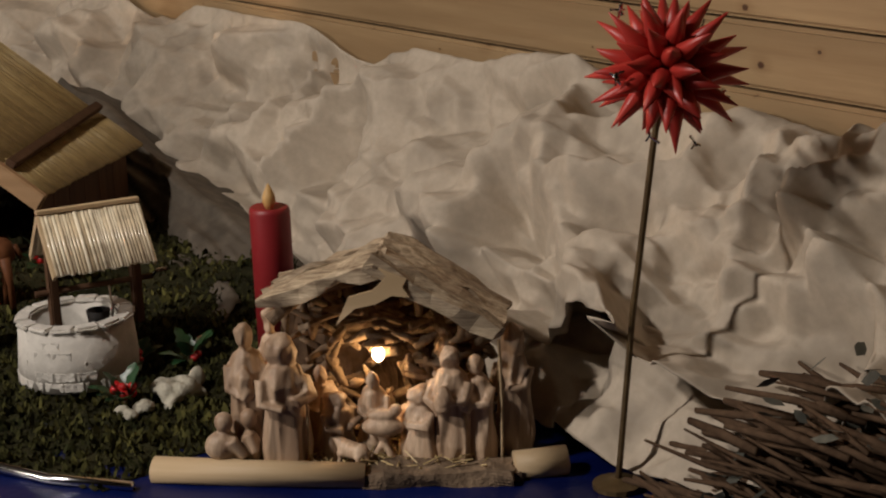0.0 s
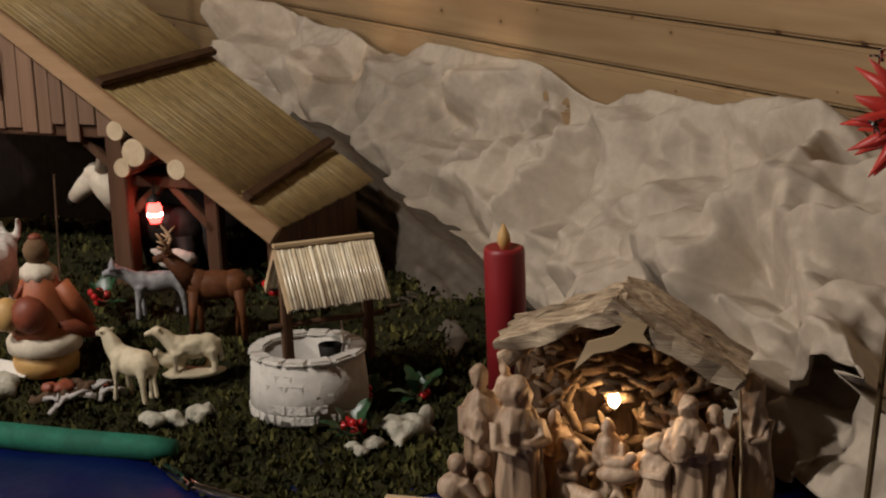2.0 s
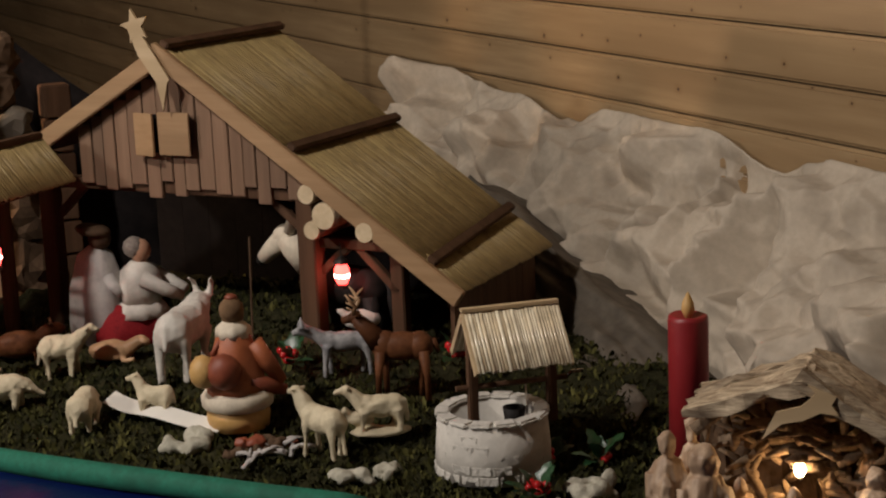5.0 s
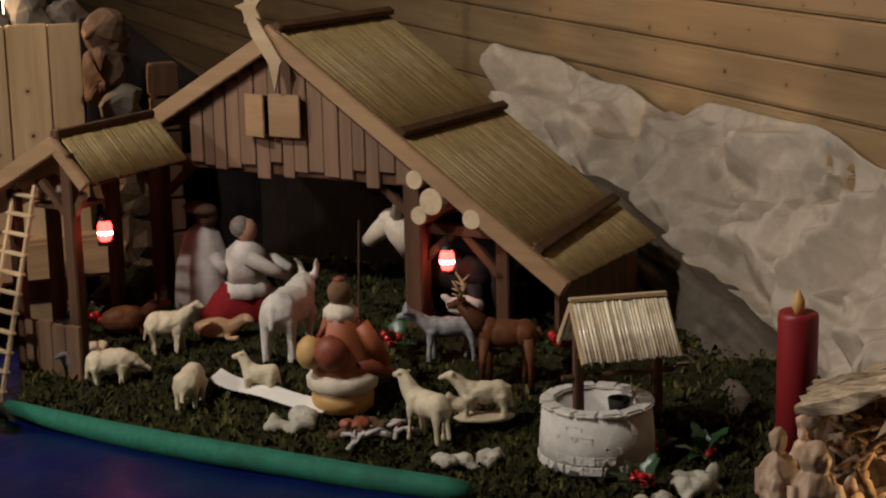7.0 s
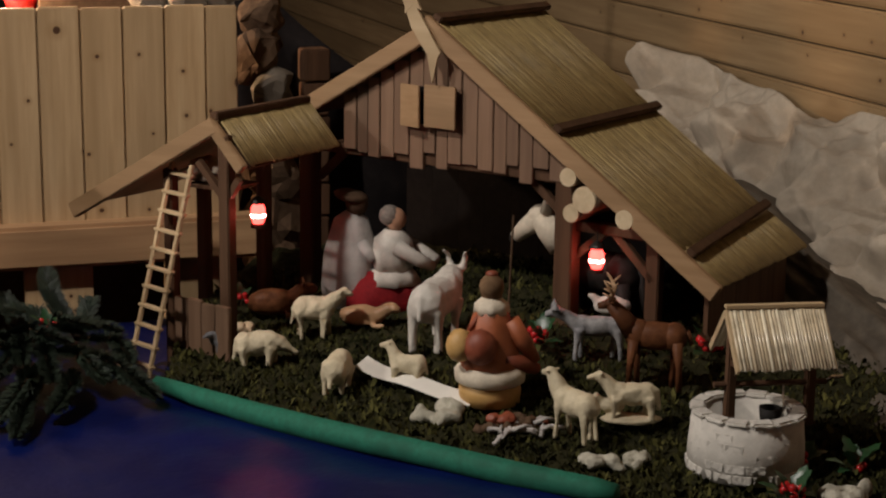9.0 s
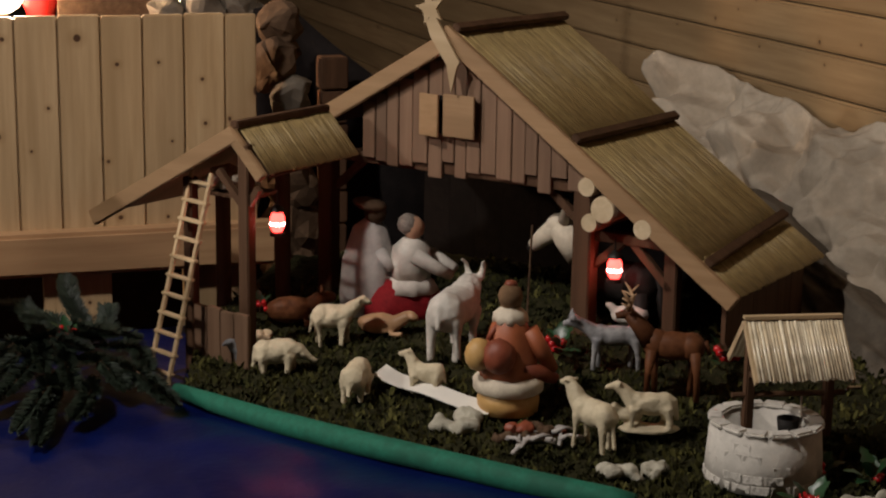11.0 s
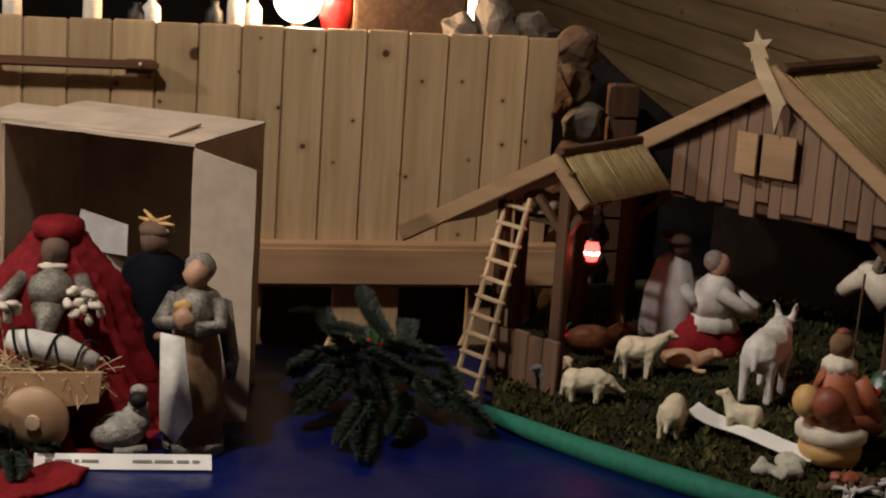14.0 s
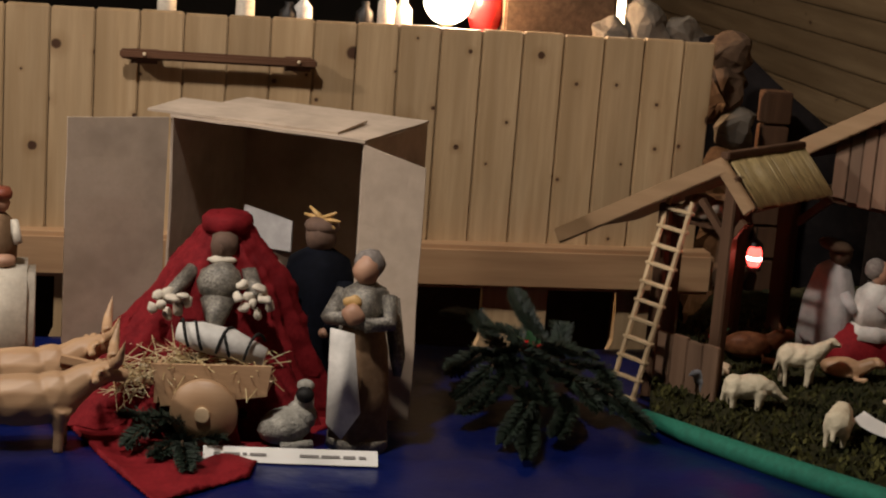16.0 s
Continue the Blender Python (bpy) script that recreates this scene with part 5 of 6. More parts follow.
def fir(name, root, tips, length, label, seed, step=0.0011, sway=0.03):
    """Fir fronds: flat combs of close needles on both sides of each twig."""
    rn = random.Random(seed)
    root = Vector(root)
    ob = thing(name, Matrix.Translation(root), label, "fir branch", "fir branches")
    for tip in tips:
        start, tip = tip if isinstance(tip[0], tuple) else (root, tip)
        start, tip = Vector(start) - root, Vector(tip) - root
        bend = min(sway, 0.2 * (tip - start).length)
        mid = (start + tip) / 2 + Vector((rn.uniform(-bend, bend), rn.uniform(-bend, bend), bend * rn.uniform(0.2, 1.2)))
        line = [start.lerp(mid, k / 4) if k < 4 else mid.lerp(tip, (k - 4) / 4) for k in range(9)]
        part("twig", tube(bmesh.new(), line, [0.004, 0.0038, 0.0035, 0.0033, 0.003, 0.0026, 0.0022, 0.0016, 0.001], 6), TWIG, ob, "", True)
        bm = bmesh.new()
        run = (tip - start).length
        n = int(run / step)
        for k in range(n):
            t = 0.06 + 0.94 * k / n
            q = t * 7.999
            c = line[int(q)].lerp(line[int(q) + 1], q - int(q))
            d = (line[int(q) + 1] - line[int(q)]).normalized()
            side = d.cross(Vector((0, 0, 1))).normalized()
            up = side.cross(d)
            for sg in (-1, 1, 0, -1, 1):
                lift = rn.uniform(-0.3, 0.6) if sg else rn.uniform(0.3, 0.9)
                e = (side * (sg * 0.8 if sg else rn.uniform(-0.5, 0.5)) + d * rn.uniform(0.5, 0.9) + up * lift).normalized()
                ln = length * rn.uniform(0.8, 1.1) * min(1, 0.45 + 3.2 * (1 - t)) * min(1, 0.5 + 3 * t) * (1 if sg else 0.7)
                w = e.cross(up + side * rn.uniform(-0.4, 0.4)).normalized() * 0.0011
                bm.faces.new((bm.verts.new(c - w), bm.verts.new(c + w), bm.verts.new(c + e * ln * 0.8 + w * 0.8), bm.verts.new(c + e * ln), bm.verts.new(c + e * ln * 0.8 - w * 0.8)))
        part("needles", bm, FIR, ob)["kind"] = "stuff"


fir("fir_branch", (0.82, -0.43, 0.020), [((0.865, -0.36, 0.045), (0.842, -0.15, 0.115)), ((0.80, -0.34, 0.03), (0.716, -0.14, 0.065)), ((0.84, -0.46, 0.055), (0.955, -0.685, 0.022)), ((0.79, -0.53, 0.05), (0.725, -0.800, 0.016)), ((0.765, -0.55, 0.045), (0.700, -0.735, 0.018)), ((0.80, -0.42, 0.055), (0.675, -0.405, 0.035)), ((0.80, -0.49, 0.055), (0.660, -0.545, 0.030)), ((0.83, -0.36, 0.05), (0.945, -0.385, 0.050)), ((0.82, -0.50, 0.06), (0.885, -0.615, 0.035)), ((0.78, -0.44, 0.065), (0.695, -0.610, 0.040)), ((0.86, -0.42, 0.055), (0.935, -0.540, 0.040)), ((0.81, -0.40, 0.06), (0.755, -0.30, 0.085)), ((0.88, -0.36, 0.04), (0.905, -0.25, 0.075)), ((0.81, -0.47, 0.07), (0.80, -0.63, 0.045)), ((0.76, -0.38, 0.05), (0.665, -0.47, 0.045)), ((0.86, -0.50, 0.05), (0.93, -0.62, 0.03)), ((0.78, -0.36, 0.06), (0.90, -0.42, 0.07)), ((0.74, -0.50, 0.05), (0.655, -0.63, 0.03)), ((0.84, -0.55, 0.04), (0.79, -0.72, 0.025)), ((0.75, -0.43, 0.07), (0.84, -0.52, 0.075)), ((0.72, -0.41, 0.05), (0.76, -0.57, 0.06)), ((0.88, -0.40, 0.06), (0.80, -0.50, 0.075))], 0.026, "bunch of dark green fir branches on the blue cloth", 4, 0.0008)
sprig("holly", (0.815, -0.43, 0.075), 5, 5, 0.034, "red berries and leaves among the fir branches", 12)
fir("fir_branch", (0.215, -0.735, 0.018), [(0.115, -0.705, 0.045), (0.125, -0.775, 0.022), (0.212, -0.86, 0.016), (0.305, -0.70, 0.045), (0.225, -0.83, 0.02), (0.165, -0.815, 0.02), (0.17, -0.745, 0.055), (0.265, -0.77, 0.03)], 0.022, "small fir sprig before the wooden cart", 6)
heap = thing("twig_heap", pose(2.09, -2.30, 0), "heap of dark twigs and grey dry leaves", "twig heap")
rn = random.Random(8)
bm, leaves = bmesh.new(), bmesh.new()
for k in range(230):
    y, x = rn.uniform(-0.16, 0.22), rn.uniform(-0.06, 0.10)
    top = 0.17 * max(0.0, min(1.0, (0.22 - y) / 0.12))
    c = Vector((x, y, 0.006 + rn.uniform(0, 1) * top))
    d = Vector((rn.uniform(-0.35, 0.35), 1, rn.uniform(-0.12, 0.12))).normalized() * rn.uniform(0.03, 0.09)
    r = rn.uniform(0.002, 0.006)
    tube(bm, [c - d, c + Vector((0, 0, rn.uniform(-0.004, 0.006))), c + d], [r, r * 1.1, r * 0.6], 6)
part("twig_tangle", wobble(bm, 0.004, 40), TWIG, heap, "tangle of dark brown twigs", True)["kind"] = "stuff"
for k in range(170):
    y = rn.uniform(-0.16, 0.17)
    c = Vector((rn.uniform(-0.06, 0.10), y, rn.uniform(0.05, 0.21) * max(0.15, min(1.0, (0.20 - y) / 0.14))))
    d = Vector((rn.uniform(-1, 1), rn.uniform(-1, 1), rn.uniform(-0.3, 0.5))).normalized() * rn.uniform(0.008, 0.018)
    w = d.cross(Vector((rn.uniform(-1, 1), rn.uniform(-1, 1), 1))).normalized() * d.length * 0.5
    leaves.faces.new([leaves.verts.new(p) for p in (c - d, c - d * 0.2 + w, c + d * 0.5 + w * 0.8, c + d, c + d * 0.4 - w * 0.9, c - d * 0.3 - w)])
part("dry_leaves", leaves, DRYLEAF, heap, "grey-green dry leaves")["kind"] = "stuff"

# ---- the carved crib under the bark roof ----
HUT = pose(1.853, -1.746, 0, 0, 0, -44.2) @ Matrix.Diagonal((0.93, 0.95, 0.88, 1))
hut = thing("bark_hut", HUT, "little crib hut of split logs and bark", "model hut")
rnd = random.Random(12)


def slab_log(bm, a, b, w, h, up, seed):
    bm2 = beam(bmesh.new(), a, b, w, h, up)
    bmesh.ops.subdivide_edges(bm2, edges=bm2.edges[:], cuts=5, use_grid_fill=True)
    wobble(bm2, 0.011, 40, seed)
    me = bpy.data.meshes.new("tmp")
    bm2.to_mesh(me)
    bm2.free()
    bm.from_mesh(me)
    bpy.data.meshes.remove(me)
    return bm


for k in range(4):
    y = -0.015 + 0.04 * k
    part("roof_log", slab_log(bmesh.new(), (-0.122, y, 0.248 - 0.004 * k), (0.035, y, 0.302 - 0.002 * k), 0.038, 0.018, (-0.35, 0, 0.94), k), SPLIT, hut, "split log of the roof")
    part("roof_log", slab_log(bmesh.new(), (0.022, y, 0.306 - 0.002 * k), (0.182, y, 0.206 - 0.003 * k), 0.038, 0.020, (0.55, 0, 0.83), 10 + k), SPLIT, hut, "split log of the roof")
for k in range(9):
    x = -0.115 + 0.031 * k
    top = min(0.248 + 0.34 * (x + 0.122), 0.306 - 0.63 * (x - 0.022)) - 0.014
    part("bark_post", slab_log(bmesh.new(), (x, 0.13, 0), (x, 0.13, top), 0.033, 0.022, (0, 1, 0), 20 + k), TWIG, hut)
for a, b in (((-0.118, 0.0, 0.215), (-0.03, 0.04, 0.27)), ((-0.11, 0.02, 0.235), (0.02, 0.06, 0.26)), ((0.05, 0.01, 0.265), (0.15, 0.0, 0.205)), ((-0.10, 0.09, 0.17), (0.14, 0.10, 0.18)), ((0.09, 0.07, 0.20), (0.12, 0.05, 0.14))):
    part("branch", tube(bmesh.new(), [a, (Vector(a) + Vector(b)) / 2 + Vector((0, 0, 0.006)), b], [0.010, 0.009, 0.007], 8), BARK, hut, "", True)
part("base_log", wobble(tube(bmesh.new(), [(-0.272, -0.052, 0.014), (-0.12, -0.058, 0.016), (0.01, -0.056, 0.014)], [0.019, 0.019, 0.017], 14), 0.003, 40), PALE, hut, "peeled pale birch log", True)
part("base_bark", slab_log(bmesh.new(), (0.01, -0.045, 0.012), (0.20, -0.03, 0.012), 0.05, 0.022, (0, 0, 1), 40), BARK, hut)
part("base_log", wobble(tube(bmesh.new(), [(0.20, -0.02, 0.014), (0.266, 0.0, 0.016)], [0.022, 0.020], 12), 0.003, 40), PALE, hut, "pale sawn log end", True)
part("floor_bark", slab_log(bmesh.new(), (-0.20, 0.05, 0.007), (0.21, 0.05, 0.007), 0.19, 0.012, (0, 0, 1), 41), BARK, hut)
bm = bmesh.new()
outline(bm, [(-0.022, 0.222), (-0.004, 0.262), (0.028, 0.272), (0.046, 0.291), (0.036, 0.302), (0.062, 0.292), (0.072, 0.288), (0.066, 0.276), (0.075, 0.262), (0.052, 0.264), (0.030, 0.252), (0.004, 0.246)], 0.004)
part("comet", bm, PALE, hut, "pale plywood comet").location = (0, -0.035, 0)
bulb = part("bulb", lathe(bmesh.new(), [(0.004, 0.134), (0.008, 0.141), (0.007, 0.149), (0.001, 0.159)], 14), WARM_GLOW, hut, "small lit candle bulb", True)
bulb.location = (0.013, 0.06, 0.002)
part("bulb_wire", tube(bmesh.new(), [(0.013, 0.06, 0.13), (0.03, 0.09, 0.16), (0.05, 0.10, 0.19)], 0.002, 6), IRON, hut)
lamp("hut_light", "POINT", HUT @ Vector((0.013, 0.045, 0.150)), 0.20, (1, 0.62, 0.30), 0.012)


def carved(name, x, y, h, w, label, tilt=0.0, hood=False, rot=0.0, bundle=False):
    """A slender carved figure: gown, shoulders and head."""
    ps = [("l", [(w * 0.95, 0), (w, h * 0.18), (w * 0.82, h * 0.45), (w * 0.88, h * 0.66), (w * 0.62, h * 0.78), (w * 0.30, h * 0.82)], 0, 0.07, 5, (0, 0), (1, 0.8), x * 40)]
    ps.append(("b", (0, -w * 0.1, h * 0.90), (w * 0.42, w * 0.44, h * 0.105)))
    ps += [("t", [(-w * 0.8, 0, h * 0.70), (-w * 0.9, -w * 0.5, h * 0.55), (-w * 0.2, -w * 0.9, h * 0.52)], [w * 0.26, w * 0.24, w * 0.18]), ("t", [(w * 0.8, 0, h * 0.70), (w * 0.9, -w * 0.5, h * 0.57), (w * 0.2, -w * 0.9, h * 0.55)], [w * 0.26, w * 0.24, w * 0.18])]
    if hood:
        ps.append(("b", (0, w * 0.12, h * 0.88), (w * 0.66, w * 0.60, h * 0.15)))
    if bundle:
        ps.append(("b", (0, -w * 0.95, h * 0.60), (w * 0.4, w * 0.35, h * 0.12)))
    ob = figure(name, HUT @ pose(x, y, 0.012, tilt, 0, rot), ps, CARVED, label, "carved figure", "carved crib figures", 0.0022, 1, 0.006)
    return ob


for x, y, h, w, lab, hood, rot, bun in ((-0.150, -0.01, 0.205, 0.028, "tall carved wooden shepherd at the hut", False, 10, True), (-0.098, -0.028, 0.19, 0.034, "carved wooden figure in a long hooded cloak", True, 25, False), (0.118, 0.0, 0.17, 0.030, "carved wooden king with a gift at the hut", False, -15, True), (0.150, 0.01, 0.155, 0.026, "carved wooden bearer beside the king", False, -25, True), (0.196, 0.035, 0.185, 0.026, "carved hooded figure outside the hut", True, -20, False), (-0.035, 0.0, 0.10, 0.026, "carved kneeling woman by the manger", True, 40, False), (0.012, 0.015, 0.125, 0.022, "carved bearded man behind the manger", False, 0, False), (0.075, 0.0, 0.108, 0.030, "carved kneeling king in a robe", True, -40, False), (-0.06, 0.03, 0.13, 0.022, "carved girl standing in the hut", False, 15, False), (0.10, 0.06, 0.16, 0.022, "carved attendant at the back of the hut", False, 0, False), (-0.125, 0.03, 0.215, 0.022, "carved boy leaning on the hut post", False, 0, False)):
    carved("carved_figure", x, y, h, w, lab, 0, hood, rot, bun)
figure("carved_figure", HUT @ pose(-0.18, -0.045, 0.028, 0, 0, 20), [("b", (0, 0, 0.022), (0.024, 0.018, 0.022)), ("b", (0.004, 0, 0.056), (0.013, 0.013, 0.015)), ("t", [(0.01, -0.014, 0.034), (0.028, -0.016, 0.008)], [0.009, 0.007]), ("b", (0.028, 0, 0.008), (0.02, 0.016, 0.009))], CARVED, "small carved child sitting on the birch log", "carved figure", "carved crib figures", 0.0024)
figure("carved_figure", HUT @ pose(-0.145, -0.035, 0.012, 0, 0, 0), [("b", (0, 0, 0.03), (0.016, 0.014, 0.03)), ("b", (0, 0, 0.075), (0.012, 0.012, 0.014)), ("t", [(0, -0.01, 0.055), (0.012, -0.016, 0.03)], [0.008, 0.006])], CARVED, "small carved boy standing by the shepherd", "carved figure", "carved crib figures", 0.0024)
figure("manger", HUT @ pose(0.028, -0.012, 0.012), [("b", (0, 0, 0.055), (0.030, 0.016, 0.014)), ("b", (0.0, 0, 0.072), (0.022, 0.010, 0.009)), ("b", (0.018, 0, 0.080), (0.009, 0.009, 0.009)), ("t", [(-0.018, -0.01, 0), (0.012, 0.006, 0.055)], 0.005), ("t", [(0.018, -0.01, 0), (-0.012, 0.006, 0.055)], 0.005)], CARVED, "carved manger with a swaddled bundle", "manger", "", 0.0024)
figure("carved_sheep", HUT @ pose(-0.01, -0.03, 0.012, 0, 0, 150), beast(0.05, 0.04, 0.013, (0.6, 1.0), 0.2, 0.09, 0.3), CARVED, "small carved sheep before the manger", "sheep", "", 0.0024)
for x, y in ((-0.068, -0.034), (0.182, 0.0)):
    st = part("staff", tube(bmesh.new(), [(0, 0, 0.012), (0.002, 0, 0.10), (0, 0, 0.19 if x > 0 else 0.13)], 0.0022, 6), PALE)
    st.matrix_basis = HUT @ pose(x, y, 0)
    tagged(st, "thin pale wooden shepherd's staff", "staff", "staffs")
bm = bmesh.new()
for k in range(170):
    c = Vector((rnd.uniform(-0.12, 0.16), rnd.uniform(0.03, 0.115), rnd.uniform(0.03, 0.24)))
    d = Vector((rnd.uniform(-1, 1), rnd.uniform(-0.3, 0.3), rnd.uniform(-0.6, 0.6))).normalized() * rnd.uniform(0.012, 0.035)
    if c.z < min(0.248 + 0.34 * (c.x + 0.122), 0.306 - 0.63 * (c.x - 0.022)) - 0.03:
        tube(bm, [c - d, c + Vector((0, 0.004, 0)), c + d], [rnd.uniform(0.003, 0.008), rnd.uniform(0.004, 0.009), 0.003], 7)
part("stick_pile", wobble(bm, 0.004, 60), BARK, hut, "dark sticks and bark pieces along the back", True)["kind"] = "stuff"
bm = bmesh.new()
for k in range(160):
    c = Vector((rnd.uniform(-0.06, 0.16), rnd.uniform(-0.05, 0.06), 0.018 + rnd.uniform(0, 0.014)))
    d = Vector((rnd.uniform(-1, 1), rnd.uniform(-1, 1), rnd.uniform(-0.3, 0.5))).normalized() * 0.014
    tube(bm, [c - d, c + d], 0.0012, 4)
part("litter", bm, STRAW, hut, "dark bark and straw litter")["kind"] = "stuff"

# ---- the cardboard box stage ----
BOX = pose(0.188, -0.413, 0, 0, 0, -31.6)
box = thing("cardboard_box", BOX, "open cardboard box standing on its end", "cardboard box")
BW, BD, BH, TH = 0.338, 0.266, 0.453, 0.005
for nm, size, at in (("back_panel", (BW, TH, BH), (BW / 2, BD, BH / 2)), ("side_panel", (TH, BD - TH, BH), (0, BD / 2, BH / 2)), ("side_panel", (TH, BD - TH, BH), (BW, BD / 2, BH / 2)), ("top_panel", (BW + TH, BD + TH, TH), (BW / 2, BD / 2, BH + TH / 2)), ("bottom_panel", (BW - TH, BD - TH, TH), (BW / 2, BD / 2, TH / 2 + 0.004))):
    bm = block(bmesh.new(), size, pose(*at))
    bmesh.ops.subdivide_edges(bm, edges=bm.edges[:], cuts=6, use_grid_fill=True)
    part(nm, wobble(bm, 0.0016, 14, size[0]), CARD, box)


def flap(x, w, turn, drop, seed):
    bm = block(bmesh.new(), (w, 0.004, BH - 0.006), pose(w / 2, 0, BH / 2))
    for v in bm.verts:
        if v.co.z > BH / 2:
            v.co.z -= drop * v.co.x / w
        elif drop:
            v.co.z += 0.012 * v.co.x / w
    bmesh.ops.subdivide_edges(bm, edges=bm.edges[:], cuts=6, use_grid_fill=True)
    wobble(bm, 0.003, 9, seed)
    ob = part("flap", bm, CARD, box, "folded-out cardboard flap")
    ob.matrix_basis = pose(x, -0.004, 0.003, 0, 0, turn)
    return ob


flap(-0.004, 0.165, 228, 0, 1)
flap(BW + 0.003, 0.100, 12, 0.030, 2)
bm = block(bmesh.new(), (BW * 0.98, 0.13, 0.004), pose(BW / 2 - 0.05, 0.068, BH + 0.009, 1.5, 0, 3))
part("flap", bm, CARD, box, "cardboard flap folded back over the top")
card = part("picture_card", outline(bmesh.new(), [(-0.05, 0), (0.05, 0), (0.045, 0.05), (-0.045, 0.065)], 0.003), GREYWHITE)
card.matrix_basis = pose(0.345, -0.43, 0.246, -12, 0, -33)
tagged(card, "pale card leaning inside the box", "card")
prop = part("card_stand", block(bmesh.new(), (0.07, 0.05, 0.240), pose(0.352, -0.41, 0.127), 0.002), CARD)
tagged(prop, "cardboard block that carries the pale card", "block")

# the red cloth on the table
RED_AREA = [(0.03, -0.60), (0.10, -0.48), (0.25, -0.44), (0.45, -0.50), (0.47, -0.60), (0.40, -0.68), (0.33, -0.74), (0.30, -0.855), (0.165, -0.955), (0.10, -0.80)]
red = field("red_runner", RED_AREA, 0.004, lambda x, y: 0.009 + 0.006 * noise.noise(Vector((x * 16, y * 16, 4))) + 0.003 * math.sin(60 * x + 20 * y), RED_CLOTH, lambda x, y: 0.004)
red.data.polygons.foreach_set("use_smooth", [True] * len(red.data.polygons))
tagged(red, "red cloth spread over the blue tablecloth", "cloth")

muffs = [("b", (0.110 + 0.012 * math.sin(5 * k), cy + 0.019 * math.cos(2.4 * k), cz + 0.017 * math.sin(2.4 * k)), (0.006 + 0.003 * (k % 3), 0.007 + 0.004 * (k % 2), 0.012 - 0.003 * (k % 3)), (50 * k, 35 * k, 20 * k), 3) for cy, cz in ((-0.076, 0.216), (-0.062, 0.222), (0.052, 0.244), (0.062, 0.226)) for k in range(5)]
figure("seated_doll", pose(0.275, -0.555, 0.004, 0, 0, -100) @ Matrix.Diagonal((1, 1, 0.92, 1)), [
    ("c", [(0.225, 0, -0.045), (0.205, 0.035, -0.038), (0.168, 0.085, -0.02), (0.142, 0.14, -0.012), (0.118, 0.19, -0.006), (0.102, 0.235, 0), (0.084, 0.268, 0), (0.058, 0.298, 0), (0.042, 0.325, 0), (0.036, 0.342, 0), (0.018, 0.350, 0)], 0),
    ("l", [(0.036, 0.322), (0.039, 0.330), (0.038, 0.348), (0.030, 0.354)], 0, 0.03, 9, (0.006, 0)),
    ("b", (0.042, 0, 0.306), (0.021, 0.022, 0.026), (0, 0, 0), 1), ("b", (0.063, 0, 0.304), (0.004, 0.004, 0.007), (0, 0, 0), 1),
    ("b", (0.074, 0, 0.250), (0.026, 0.035, 0.036), (0, -15, 0), 2), ("t", [(0.092, 0, 0.225), (0.116, 0, 0.190), (0.124, 0, 0.178)], [0.026, 0.016, 0.004], 2), ("b", (0.052, 0, 0.284), (0.020, 0.024, 0.009), (0, 0, 0), 3),
    ("t", [(0.05, 0.042, 0.262), (0.085, 0.056, 0.245), (0.100, 0.056, 0.235)], [0.013, 0.012, 0.010], 2), ("t", [(0.05, -0.042, 0.262), (0.084, -0.066, 0.235), (0.102, -0.072, 0.220)], [0.013, 0.012, 0.010], 2)] + muffs,
    [RED_CLOTH, DARKSKIN, SILVER_CLOTH, LINEN], "seated cloth doll in a wide red cloak and hood", "doll", "", 0.0, 3, 0.0045)
figure("navy_doll", pose(0.428, -0.515, 0, 0, 0, -110) @ Matrix.Diagonal((1, 1, 0.94, 1)), [("l", [(0.062, 0), (0.066, 0.10), (0.066, 0.20), (0.050, 0.265), (0.02, 0.285)], 0, 0.06, 6), ("b", (0, 0, 0.305), (0.026, 0.026, 0.030), (0, 0, 0), 1), ("b", (-0.004, 0, 0.322), (0.029, 0.030, 0.018), (0, 0, 0), 1), ("t", [(0.03, 0.055, 0.235), (0.06, 0.06, 0.18), (0.07, 0.035, 0.16)], [0.02, 0.018, 0.012], 0), ("t", [(0.03, -0.055, 0.235), (0.06, -0.06, 0.18), (0.07, -0.03, 0.16)], [0.02, 0.018, 0.012], 0), ("b", (0.075, 0.03, 0.158), 0.009, (0, 0, 0), 2),
    ("b", (0.022, 0.0, 0.278), (0.004, 0.004, 0.004), (0, 0, 0), 3)] + [("t", [(0.0, 0.0, 0.335), (0.02 * math.cos(a), 0.034 * math.cos(a), 0.338 + 0.014 * math.sin(a * 2))], [0.006, 0.002], 4) for a in (0, 0.7, 1.6, 2.4, 3.1, 3.9, 4.7, 5.5)],
    [NAVY, DARKSKIN, SKIN, WHITE, OCHRE], "standing cloth doll in dark navy with a straw wreath", "doll")
